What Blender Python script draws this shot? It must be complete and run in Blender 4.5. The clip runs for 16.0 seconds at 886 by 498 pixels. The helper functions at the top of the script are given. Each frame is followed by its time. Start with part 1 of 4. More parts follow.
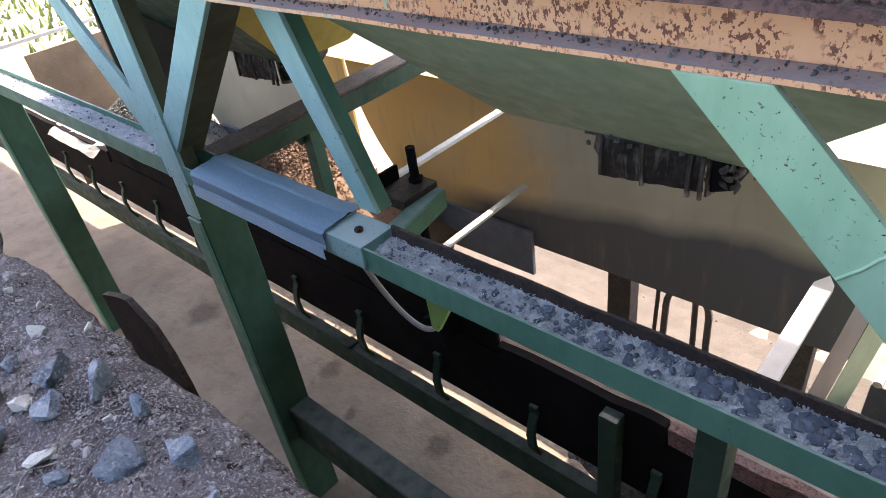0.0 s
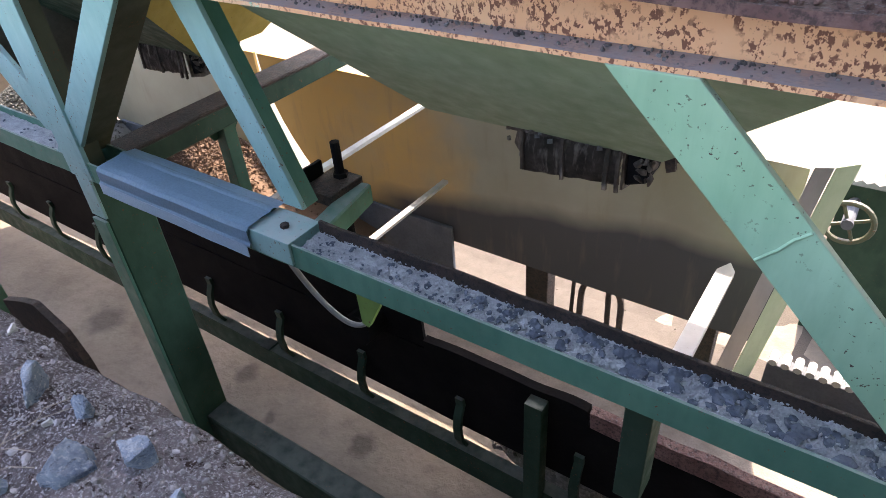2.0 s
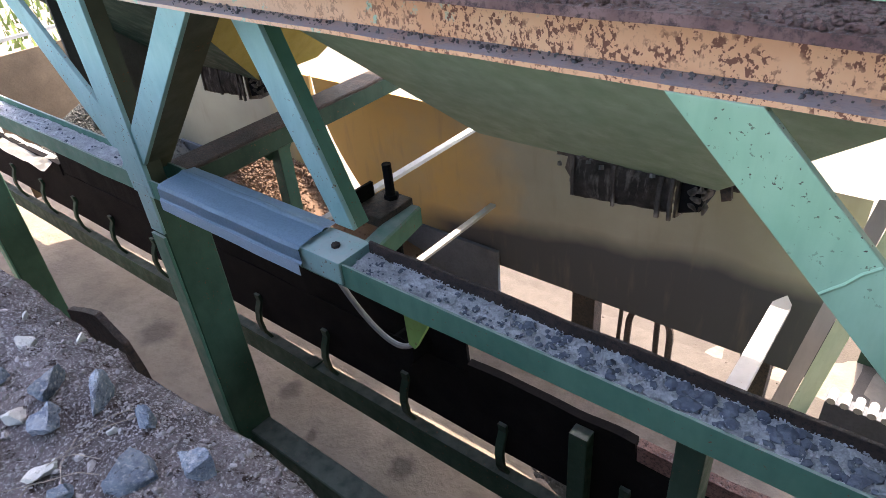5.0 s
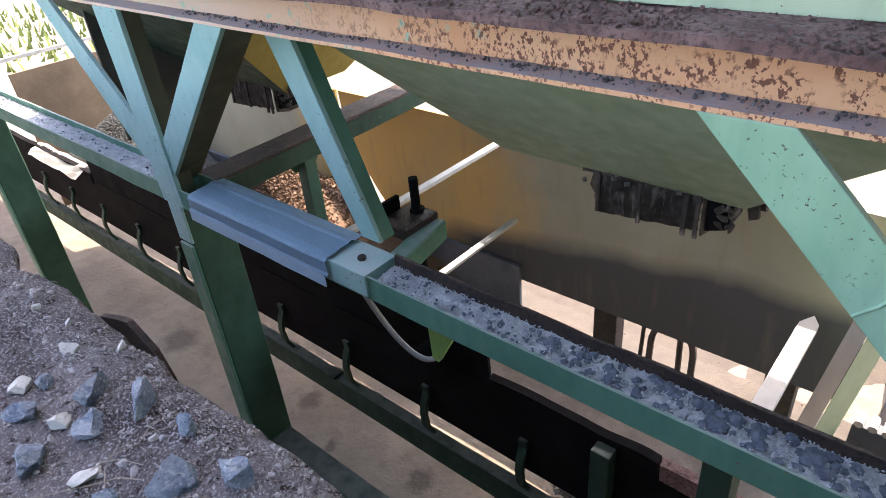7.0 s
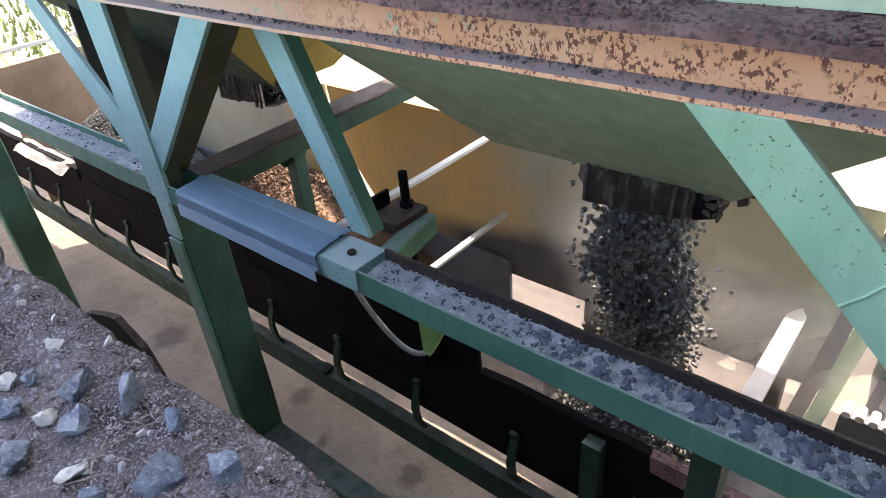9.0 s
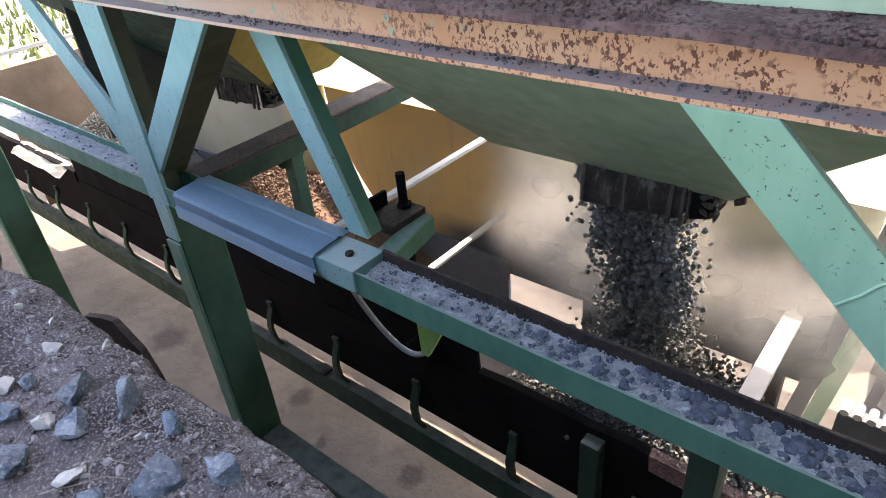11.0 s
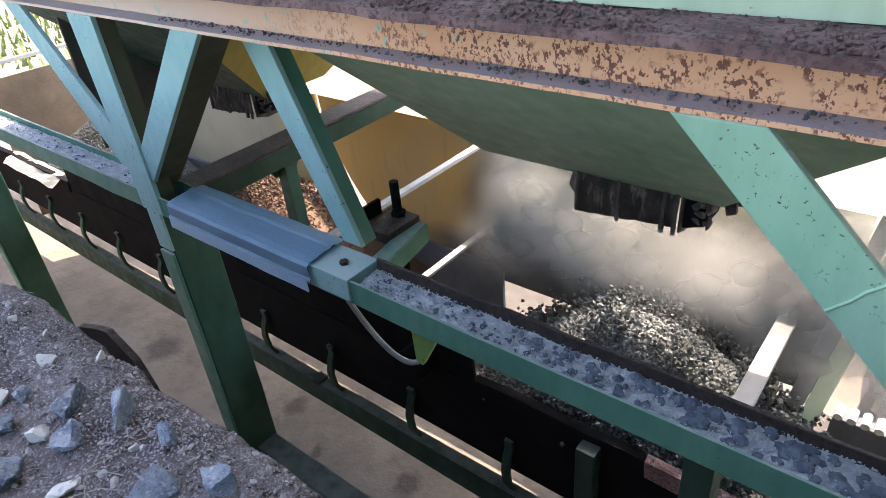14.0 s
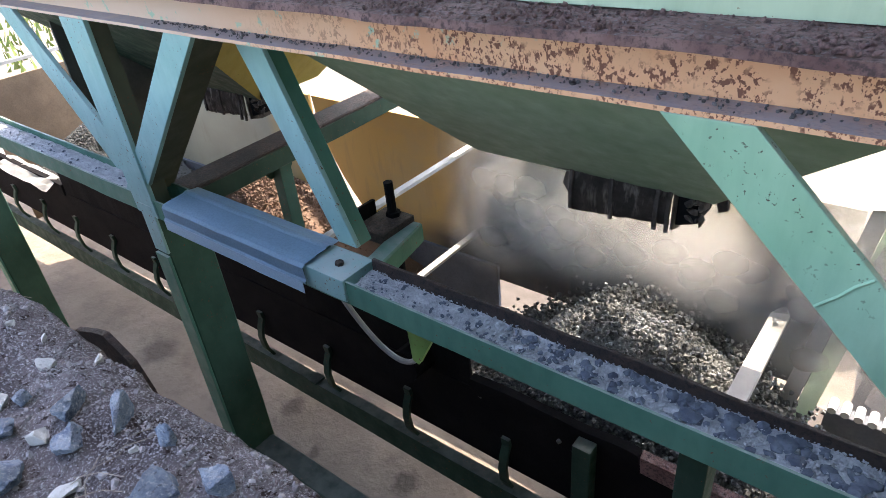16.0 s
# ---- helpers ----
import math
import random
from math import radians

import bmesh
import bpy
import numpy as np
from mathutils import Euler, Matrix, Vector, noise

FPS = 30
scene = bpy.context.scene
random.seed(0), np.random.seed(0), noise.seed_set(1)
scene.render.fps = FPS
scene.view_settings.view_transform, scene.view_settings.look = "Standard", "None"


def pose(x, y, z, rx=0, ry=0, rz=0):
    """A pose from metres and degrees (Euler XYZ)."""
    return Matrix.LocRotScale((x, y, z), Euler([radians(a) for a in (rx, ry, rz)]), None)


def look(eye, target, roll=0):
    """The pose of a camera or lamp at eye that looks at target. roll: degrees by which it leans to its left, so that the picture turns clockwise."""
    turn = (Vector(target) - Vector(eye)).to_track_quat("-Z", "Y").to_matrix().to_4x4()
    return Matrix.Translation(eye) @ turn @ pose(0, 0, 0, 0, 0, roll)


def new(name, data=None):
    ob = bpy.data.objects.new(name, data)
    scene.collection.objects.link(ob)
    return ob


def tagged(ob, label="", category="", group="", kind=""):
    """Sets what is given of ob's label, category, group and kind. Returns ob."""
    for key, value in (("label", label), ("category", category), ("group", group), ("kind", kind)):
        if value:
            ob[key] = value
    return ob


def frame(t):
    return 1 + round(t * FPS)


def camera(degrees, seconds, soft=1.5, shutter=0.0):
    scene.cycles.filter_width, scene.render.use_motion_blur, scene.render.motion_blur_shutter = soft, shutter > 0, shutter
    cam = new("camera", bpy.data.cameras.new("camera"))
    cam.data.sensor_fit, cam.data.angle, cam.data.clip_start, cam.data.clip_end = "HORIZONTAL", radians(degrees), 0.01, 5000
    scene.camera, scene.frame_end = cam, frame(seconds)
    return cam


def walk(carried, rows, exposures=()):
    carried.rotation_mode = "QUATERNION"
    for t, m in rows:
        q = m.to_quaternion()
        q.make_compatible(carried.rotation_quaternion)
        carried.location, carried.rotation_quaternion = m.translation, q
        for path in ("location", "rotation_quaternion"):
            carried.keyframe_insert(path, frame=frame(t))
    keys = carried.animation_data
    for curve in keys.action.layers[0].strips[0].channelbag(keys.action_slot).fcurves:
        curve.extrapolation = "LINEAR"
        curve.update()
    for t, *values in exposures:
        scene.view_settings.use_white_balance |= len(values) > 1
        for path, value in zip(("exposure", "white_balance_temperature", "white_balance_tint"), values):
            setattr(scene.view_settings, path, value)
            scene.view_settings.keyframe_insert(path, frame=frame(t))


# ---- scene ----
cam = camera(68.3, 16.0, soft=0.85)
scene.cycles.transparent_max_bounces = 32
SCALE = 2.0  # all lengths below are drawn at half size; this brings them to metres
PATH = [
    (0, (1.596, -0.6, 0.687), (0.406, 0.532, -0.454), -8.7),
    (0.5, (1.583, -0.617, 0.686), (0.537, 0.64, -0.466), -5.2),
    (1, (1.576, -0.624, 0.685), (0.57, 0.662, -0.47), -4.6),
    (1.5, (1.573, -0.629, 0.685), (0.585, 0.667, -0.474), -3.9),
    (2, (1.573, -0.628, 0.684), (0.597, 0.669, -0.485), -4.4),
    (2.5, (1.572, -0.628, 0.686), (0.583, 0.678, -0.462), -4.9),
    (3, (1.573, -0.628, 0.686), (0.581, 0.684, -0.452), -5.1),
    (3.5, (1.574, -0.627, 0.686), (0.582, 0.688, -0.449), -5.0),
    (4, (1.573, -0.627, 0.685), (0.568, 0.685, -0.441), -5.4),
    (4.5, (1.57, -0.628, 0.683), (0.521, 0.659, -0.432), -5.7),
    (5, (1.565, -0.635, 0.686), (0.463, 0.618, -0.416), -5.3),
    (7.5, (1.559, -0.647, 0.694), (0.401, 0.589, -0.369), -5.3),
    (8, (1.561, -0.646, 0.694), (0.42, 0.601, -0.375), -5.1),
    (8.5, (1.56, -0.646, 0.692), (0.431, 0.602, -0.389), -4.9),
    (9, (1.56, -0.646, 0.691), (0.428, 0.6, -0.389), -5.2),
    (11.5, (1.562, -0.645, 0.693), (0.433, 0.604, -0.387), -5.5),
    (12, (1.562, -0.645, 0.693), (0.432, 0.605, -0.383), -5.6),
    (12.5, (1.563, -0.646, 0.695), (0.438, 0.616, -0.374), -5.4),
    (13, (1.563, -0.647, 0.695), (0.439, 0.619, -0.37), -5.5),
    (13.5, (1.564, -0.646, 0.695), (0.442, 0.622, -0.37), -5.5),
    (14, (1.564, -0.646, 0.696), (0.442, 0.623, -0.367), -5.5),
    (14.5, (1.565, -0.647, 0.698), (0.444, 0.627, -0.36), -5.4),
    (15, (1.567, -0.648, 0.7), (0.446, 0.634, -0.349), -5.6),
    (15.5, (1.568, -0.649, 0.702), (0.443, 0.629, -0.346), -5.8),
    (16, (1.569, -0.649, 0.701), (0.458, 0.627, -0.366), -5.9),
]
EXPOSURES = [(0, 3.03, 7650, 20), (13, 3.03, 7600, 19), (14, 2.97, 7350, 17), (16, 2.97, 7300, 17)]
walk(cam, [(t, look(SCALE * Vector(eye), SCALE * Vector(target), roll)) for t, eye, target, roll in PATH], EXPOSURES)

# ---- world, sun, exposure ----
SUN = Vector((-0.06, 0.54, 0.842)).normalized()
world = bpy.data.worlds.new("sky")
scene.world = world
world.use_nodes = True
wn = world.node_tree.nodes
sky = wn.new("ShaderNodeTexSky")
sky.sky_type, sky.sun_disc = "NISHITA", False
sky.sun_elevation, sky.sun_rotation = math.asin(SUN.z), math.atan2(SUN.x, SUN.y)
sky.dust_density = 2.0
wn["Background"].inputs[1].default_value = 0.15
world.node_tree.links.new(sky.outputs[0], wn["Background"].inputs[0])
sun = new("sun", bpy.data.lights.new("sun", "SUN"))
sun.data.energy, sun.data.angle, sun.data.color = 2.4, radians(0.6), (1.0, 0.94, 0.84)
sun.matrix_basis = look((0, 0, 6), Vector((0, 0, 6)) - SUN)


# ---- materials ----
class Nodes:
    """Short ways to build a node material."""

    def __init__(self, name, rough=0.7, metal=0.0):
        self.mat = bpy.data.materials.new(name)
        self.mat.use_nodes = True
        self.t = self.mat.node_tree
        self.n = self.t.nodes
        self.bsdf = self.n["Principled BSDF"]
        self.bsdf.inputs["Roughness"].default_value = rough
        self.bsdf.inputs["Metallic"].default_value = metal
        self.co = self.drawn(self.n.new("ShaderNodeNewGeometry").outputs["Position"])

    def drawn(self, co):
        """Coordinates in the lengths of the drawing."""
        m = self.n.new("ShaderNodeMapping")
        m.inputs["Scale"].default_value = (1 / SCALE,) * 3
        self.link(co, m.inputs[0])
        return m.outputs[0]

    def link(self, a, b):
        self.t.links.new(a, b)

    def noise(self, scale, detail=6, rough=0.6, stretch=None):
        co = self.co
        if stretch:
            m = self.n.new("ShaderNodeMapping")
            m.inputs["Scale"].default_value = stretch
            self.link(co, m.inputs[0])
            co = m.outputs[0]
        n = self.n.new("ShaderNodeTexNoise")
        n.inputs["Scale"].default_value, n.inputs["Detail"].default_value, n.inputs["Roughness"].default_value = scale, detail, rough
        self.link(co, n.inputs["Vector"])
        return n.outputs["Fac"]

    def voronoi(self, scale):
        n = self.n.new("ShaderNodeTexVoronoi")
        n.inputs["Scale"].default_value = scale
        self.link(self.co, n.inputs["Vector"])
        return n.outputs["Distance"]

    def ramp(self, fac, lo, hi, a=0.0, b=1.0):
        r = self.n.new("ShaderNodeMapRange")
        for i, v in enumerate((lo, hi, a, b), 1):
            r.inputs[i].default_value = v
        self.link(fac, r.inputs[0])
        return r.outputs[0]

    def mul(self, a, b):
        m = self.n.new("ShaderNodeMath")
        m.operation = "MULTIPLY"
        self.link(a, m.inputs[0])
        self.link(b, m.inputs[1])
        return m.outputs[0]

    def mix(self, fac, a, b):
        m = self.n.new("ShaderNodeMix")
        m.data_type = "RGBA"
        self.link(fac, m.inputs[0])
        for v, s in ((a, m.inputs[6]), (b, m.inputs[7])):
            if isinstance(v, tuple):
                s.default_value = (*v, 1)
            else:
                self.link(v, s)
        return m.outputs[2]

    def up(self):
        """How far the surface faces upwards, 0 to 1, for dust that settles."""
        s = self.n.new("ShaderNodeSeparateXYZ")
        self.link(self.n.new("ShaderNodeNewGeometry").outputs["Normal"], s.inputs[0])
        return self.ramp(s.outputs[2], 0.5, 0.95)

    def colour(self, c):
        self.link(c, self.bsdf.inputs["Base Color"])
        return self

    def rough(self, v):
        self.link(v, self.bsdf.inputs["Roughness"])
        return self

    def bump(self, h, strength=0.4, distance=0.004):
        b = self.n.new("ShaderNodeBump")
        b.inputs["Strength"].default_value, b.inputs["Distance"].default_value = strength, SCALE * distance
        self.link(h, b.inputs["Height"])
        self.link(b.outputs[0], self.bsdf.inputs["Normal"])
        return self


def paint(name, base, pale, rust=(0.16, 0.07, 0.035), rust_at=0.66, dust=(0.42, 0.40, 0.38), dust_most=0.6, chip=140.0, sheen=0.5):
    """Weathered paint: faded in patches, chipped to rust in small spots, dusty where it faces up."""
    k = Nodes(name, 0.55)
    k.bsdf.inputs["Specular IOR Level"].default_value = sheen
    c = k.mix(k.ramp(k.noise(4, 5), 0.35, 0.7), base, pale)
    c = k.mix(k.ramp(k.noise(30, 4, stretch=(1, 1, 0.25)), 0.45, 0.75, 0, 0.35), c, tuple(0.6 * v for v in base))
    spots = k.mul(k.ramp(k.noise(chip, 4, 0.55), rust_at, rust_at + 0.03), k.ramp(k.noise(5, 3), 0.42, 0.55))
    c = k.mix(spots, c, rust)
    c = k.mix(k.mul(k.up(), k.ramp(k.noise(25, 6), 0.3, 0.6, 0.3 * dust_most, dust_most)), c, dust)
    k.colour(c).rough(k.ramp(k.noise(20, 4), 0.3, 0.7, 0.45, 0.8))
    return k.bump(k.noise(120, 5), 0.25, 0.002).mat


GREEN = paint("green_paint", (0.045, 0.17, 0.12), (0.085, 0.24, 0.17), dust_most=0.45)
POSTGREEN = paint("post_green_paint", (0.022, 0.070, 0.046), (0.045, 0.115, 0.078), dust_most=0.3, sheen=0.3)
TEAL = paint("pale_teal_paint", (0.20, 0.40, 0.37), (0.29, 0.48, 0.45), rust_at=0.64)
MINT = paint("mint_paint", (0.20, 0.40, 0.26), (0.31, 0.50, 0.35), rust=(0.06, 0.04, 0.03), rust_at=0.65, chip=160)
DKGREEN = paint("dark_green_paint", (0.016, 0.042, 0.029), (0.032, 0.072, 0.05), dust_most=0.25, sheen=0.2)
HOPGREEN = paint("hopper_green_paint", (0.17, 0.25, 0.16), (0.22, 0.30, 0.21), rust_at=0.72, dust_most=0.2)
YELLOW = paint("olive_yellow_bounce_light", (0.26, 0.21, 0.045), (0.32, 0.26, 0.07), rust_at=0.7)
OLIVE = paint("olive_wheel_and_web_shade", (0.060, 0.070, 0.045), (0.10, 0.115, 0.075), rust_at=0.62, sheen=0.2)
YELLOWGREEN = paint("yellow_green_paint", (0.14, 0.27, 0.06), (0.20, 0.34, 0.10))
PALEGREEN = paint("pale_green_paint", (0.34, 0.46, 0.30), (0.44, 0.54, 0.38), rust_at=0.7)
WHITEPAINT = paint("off_white_paint", (0.40, 0.40, 0.38), (0.50, 0.50, 0.47), rust_at=0.7, dust_most=0.3)


def rusty(name, a=(0.15, 0.068, 0.058), b=(0.30, 0.155, 0.125), c=(0.08, 0.048, 0.045), rough=0.8, film=0.55):
    """Scaly rust: brown and purple patches with raised flakes and pale dust between them."""
    k = Nodes(name, rough)
    col = k.mix(k.ramp(k.noise(16, 8), 0.35, 0.65), a, b)
    col = k.mix(k.ramp(k.noise(110, 6, 0.7), 0.48, 0.62), col, c)
    col = k.mix(k.mul(k.up(), k.ramp(k.noise(150, 5, 0.7), 0.54, 0.64, 0, film)), col, (0.30, 0.27, 0.27))
    return k.colour(col).bump(k.noise(130, 8, 0.75), 1.0, 0.012).mat


RUST = rusty("rusty_steel", (0.19, 0.095, 0.085), (0.36, 0.215, 0.19), (0.10, 0.06, 0.056), film=0.6)
DARKRUST = rusty("dark_rusty_steel", (0.034, 0.024, 0.020), (0.085, 0.052, 0.040), (0.025, 0.02, 0.018), film=0.12)


def chord_paint():
    """Orange primer with flaked rust in a band, leftover green, and a grey film of dust on the lip."""
    k = Nodes("orange_primer", 0.6)
    c = k.mix(k.ramp(k.noise(6, 5), 0.35, 0.7), (0.64, 0.32, 0.17), (0.68, 0.41, 0.25))
    sep = k.n.new("ShaderNodeSeparateXYZ")
    k.link(k.co, sep.inputs[0])
    left = k.ramp(sep.outputs[0], 0.95, 0.35)
    c = k.mix(k.ramp(left, 0.2, 1.0, 0, 0.75), c, (0.58, 0.46, 0.37))
    c = k.mix(k.mul(k.ramp(k.noise(28, 5, 0.65), 0.61, 0.64), k.ramp(sep.outputs[0], 1.25, 0.9)), c, (0.30, 0.46, 0.34))
    chips = k.mul(k.ramp(k.noise(190, 4, 0.6, stretch=(1, 1, 0.75)), 0.52, 0.55), k.ramp(sep.outputs[0], 0.55, 1.0))
    c = k.mix(k.mul(chips, k.ramp(k.noise(22, 4), 0.40, 0.50)), c, (0.16, 0.058, 0.034))
    c = k.mix(k.mul(k.up(), k.ramp(k.noise(35, 6), 0.25, 0.55, 0.5, 0.95)), c, (0.36, 0.33, 0.35))
    return k.colour(c).bump(k.noise(75, 3, 0.5), 0.35, 0.003).mat


CHORD = chord_paint()


def plain(name, a, b, scale=10, rough=0.8, fine=120, bump=0.4, depth=0.003, metal=0.0, sheen=0.5):
    k = Nodes(name, rough, metal)
    k.bsdf.inputs["Specular IOR Level"].default_value = sheen
    c = k.mix(k.ramp(k.noise(scale, 6), 0.35, 0.68), a, b)
    c = k.mix(k.ramp(k.noise(fine, 4), 0.4, 0.8, 0, 0.4), c, tuple(0.55 * v for v in a))
    return k.colour(c).bump(k.noise(fine, 6), bump, depth).mat


def stone(name, a, b, dust):
    k = Nodes(name, 0.85)
    info = k.n.new("ShaderNodeNewGeometry").outputs["Random Per Island"]
    c = k.mix(info, a, b)
    c = k.mix(k.ramp(k.noise(60, 6), 0.42, 0.7, 0, 0.7), c, dust)
    c = k.mix(k.ramp(k.noise(240, 6, 0.7), 0.55, 0.7, 0, 0.6), c, tuple(0.4 * v for v in a))
    return k.colour(c).bump(k.noise(200, 8, 0.7), 0.9, 0.004).mat


# Same gravel twice: shaded tone for the pour, lit and dusty for the pile.
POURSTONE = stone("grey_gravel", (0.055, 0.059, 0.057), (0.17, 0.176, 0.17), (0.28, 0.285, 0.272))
PILESTONE = stone("lit_dusty_gravel", (0.13, 0.137, 0.132), (0.33, 0.34, 0.325), (0.52, 0.525, 0.50))
GRAVEL = stone("crushed_gravel", (0.04, 0.044, 0.043), (0.10, 0.105, 0.10), (0.13, 0.134, 0.127))
def rock_material():
    """Broken blue-grey rock: pale crystalline grain, dusty ledges, darker fracture faces."""
    k = Nodes("blue_grey_rock", 0.8)
    info = k.n.new("ShaderNodeObjectInfo").outputs["Random"]
    c = k.mix(info, (0.10, 0.145, 0.235), (0.20, 0.26, 0.36))
    c = k.mix(k.ramp(k.noise(45, 5, 0.6), 0.42, 0.62, 0, 0.65), c, (0.40, 0.47, 0.57))
    c = k.mix(k.ramp(k.noise(330, 5, 0.75), 0.52, 0.62, 0, 0.75), c, (0.50, 0.54, 0.60))
    c = k.mix(k.ramp(k.noise(190, 5, 0.75, stretch=(1, 0.5, 1.6)), 0.56, 0.66, 0, 0.8), c, (0.03, 0.045, 0.075))
    c = k.mix(k.mul(k.up(), k.ramp(k.noise(120, 5), 0.35, 0.65, 0.0, 0.55)), c, (0.46, 0.45, 0.47))
    return k.colour(c).bump(k.noise(230, 8, 0.75), 1.0, 0.006).mat


ROCK = rock_material()
CHIPSTONE = stone("grey_chip", (0.032, 0.044, 0.065), (0.12, 0.145, 0.19), (0.22, 0.25, 0.29))
PALESTONE = stone("pale_stone", (0.50, 0.49, 0.48), (0.62, 0.61, 0.60), (0.70, 0.69, 0.68))


def dust_material():
    """Fine dust in the air: see-through, densest in the middle of a billow, in soft uneven wisps."""
    k = Nodes("airborne_dust", 1.0)
    k.bsdf.inputs["Base Color"].default_value = (0.88, 0.86, 0.82, 1)
    k.bsdf.inputs["Specular IOR Level"].default_value = 0.0
    k.co = k.drawn(k.n.new("ShaderNodeTexCoord").outputs["Object"])
    m = k.n.new("ShaderNodeMapping")
    m.inputs["Scale"].default_value = (3.7, 0.0, 4.2)
    k.link(k.co, m.inputs[0])
    d = k.n.new("ShaderNodeVectorMath")
    d.operation = "LENGTH"
    k.link(m.outputs[0], d.inputs[0])
    body = k.ramp(d.outputs["Value"], 0.0, 0.77, 0.42, 0.0)
    k.link(k.mul(body, k.ramp(k.noise(5, 3, 0.5), 0.3, 0.68, 0.3, 1.0)), k.bsdf.inputs["Alpha"])
    return k.mat


def mud_material():
    """Dark steel caked with dried mud, in pale splashes and vertical runs."""
    k = Nodes("mud_caked_plate", 0.9)
    c = k.mix(k.ramp(k.noise(26, 6), 0.35, 0.68), (0.045, 0.036, 0.030), (0.10, 0.082, 0.070))
    c = k.mix(k.mul(k.ramp(k.noise(60, 5, 0.6, stretch=(1, 1, 0.22)), 0.50, 0.66), k.ramp(k.noise(11, 3), 0.45, 0.62)), c, (0.30, 0.265, 0.23))
    return k.colour(c).bump(k.noise(140, 6, 0.7), 0.9, 0.006).mat


GRITDARK = stone("dark_grit", (0.05, 0.05, 0.055), (0.16, 0.16, 0.175), (0.22, 0.21, 0.22))
SOILSTONE = stone("soil_pebble", (0.15, 0.13, 0.135), (0.46, 0.44, 0.47), (0.34, 0.32, 0.33))
PALEGRAVEL = stone("pale_brown_gravel", (0.06, 0.05, 0.04), (0.10, 0.083, 0.069), (0.09, 0.075, 0.062))
SAND = stone("brown_sand_gravel", (0.095, 0.056, 0.036), (0.15, 0.09, 0.058), (0.16, 0.10, 0.066))
DUST = plain("stone_dust", (0.38, 0.395, 0.41), (0.62, 0.635, 0.645), 40, 0.95, 260, 0.9, 0.004)
RUBBER = plain("black_rubber", (0.006, 0.006, 0.007), (0.014, 0.013, 0.013), 8, 0.9, sheen=0.08)
MUD = mud_material()
SKIRT = plain("dusty_rubber", (0.08, 0.092, 0.112), (0.13, 0.142, 0.162), 7, 0.85)
BELT = plain("dusty_belt", (0.16, 0.14, 0.12), (0.24, 0.21, 0.185), 14, 0.9, 160, 0.6, 0.004)
DARKPLATE = plain("dark_dusty_plate", (0.055, 0.06, 0.05), (0.10, 0.105, 0.09), 5, 0.8)
BROWNPLATE = plain("brown_dusty_plate", (0.14, 0.10, 0.065), (0.24, 0.17, 0.11), 4, 0.8)
SANDBED = plain("sand_bed", (0.055, 0.046, 0.038), (0.078, 0.066, 0.055), 12, 0.95, 150, 0.8, 0.004)
GALV = plain("galvanised_sheet", (0.255, 0.415, 0.52), (0.315, 0.475, 0.59), 6, 0.5, 200, 0.1, 0.001, 0.1)
CABLE = plain("grey_cable", (0.20, 0.20, 0.19), (0.28, 0.28, 0.26), 20, 0.6)
DUSTAIR = dust_material()
GRASS = plain("grass", (0.10, 0.16, 0.03), (0.18, 0.22, 0.06), 5, 0.8)
STRAW = plain("dry_straw", (0.24, 0.20, 0.165), (0.36, 0.31, 0.27), 30, 0.9)


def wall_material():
    """Dusty beige plate, ochre with bounced sunlight in its colour at one end, rust runs, shade painted along the foot.
    """
    k = Nodes("dusty_plate", 0.7)
    c = k.mix(k.ramp(k.noise(3, 6), 0.35, 0.68), (0.27, 0.26, 0.20), (0.33, 0.32, 0.25))
    sep = k.n.new("ShaderNodeSeparateXYZ")
    k.link(k.co, sep.inputs[0])
    add = k.n.new("ShaderNodeMath")
    k.link(sep.outputs[0], add.inputs[0])
    k.link(k.ramp(k.noise(2.5, 4), 0.3, 0.7, -0.3, 0.3), add.inputs[1])
    # Ochre end, its tone raised to hold bounced sunlight.
    c = k.mix(k.mul(k.ramp(add.outputs[0], 0.60, -0.15, 0, 0.9), k.ramp(sep.outputs[0], -0.9, -0.7)), c, (0.60, 0.36, 0.10))
    # Shade low on the plate, painted as a dark blue-grey band.
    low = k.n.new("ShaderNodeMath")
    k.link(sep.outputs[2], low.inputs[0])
    shade_edge = k.n.new("ShaderNodeMath")
    k.link(k.ramp(sep.outputs[0], 0.0, 1.05, 0.0, -0.165), shade_edge.inputs[0])
    k.link(k.ramp(k.noise(4.0, 3), 0.3, 0.7, -0.015, 0.015), shade_edge.inputs[1])
    k.link(shade_edge.outputs[0], low.inputs[1])
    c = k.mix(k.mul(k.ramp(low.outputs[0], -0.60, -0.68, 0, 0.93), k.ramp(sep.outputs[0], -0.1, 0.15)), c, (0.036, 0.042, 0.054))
    c = k.mix(k.ramp(k.noise(22, 5, stretch=(1, 1, 0.15)), 0.56, 0.75, 0, 0.3), c, (0.20, 0.17, 0.12))
    return k.colour(c).bump(k.noise(60, 5), 0.2, 0.002).mat


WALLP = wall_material()


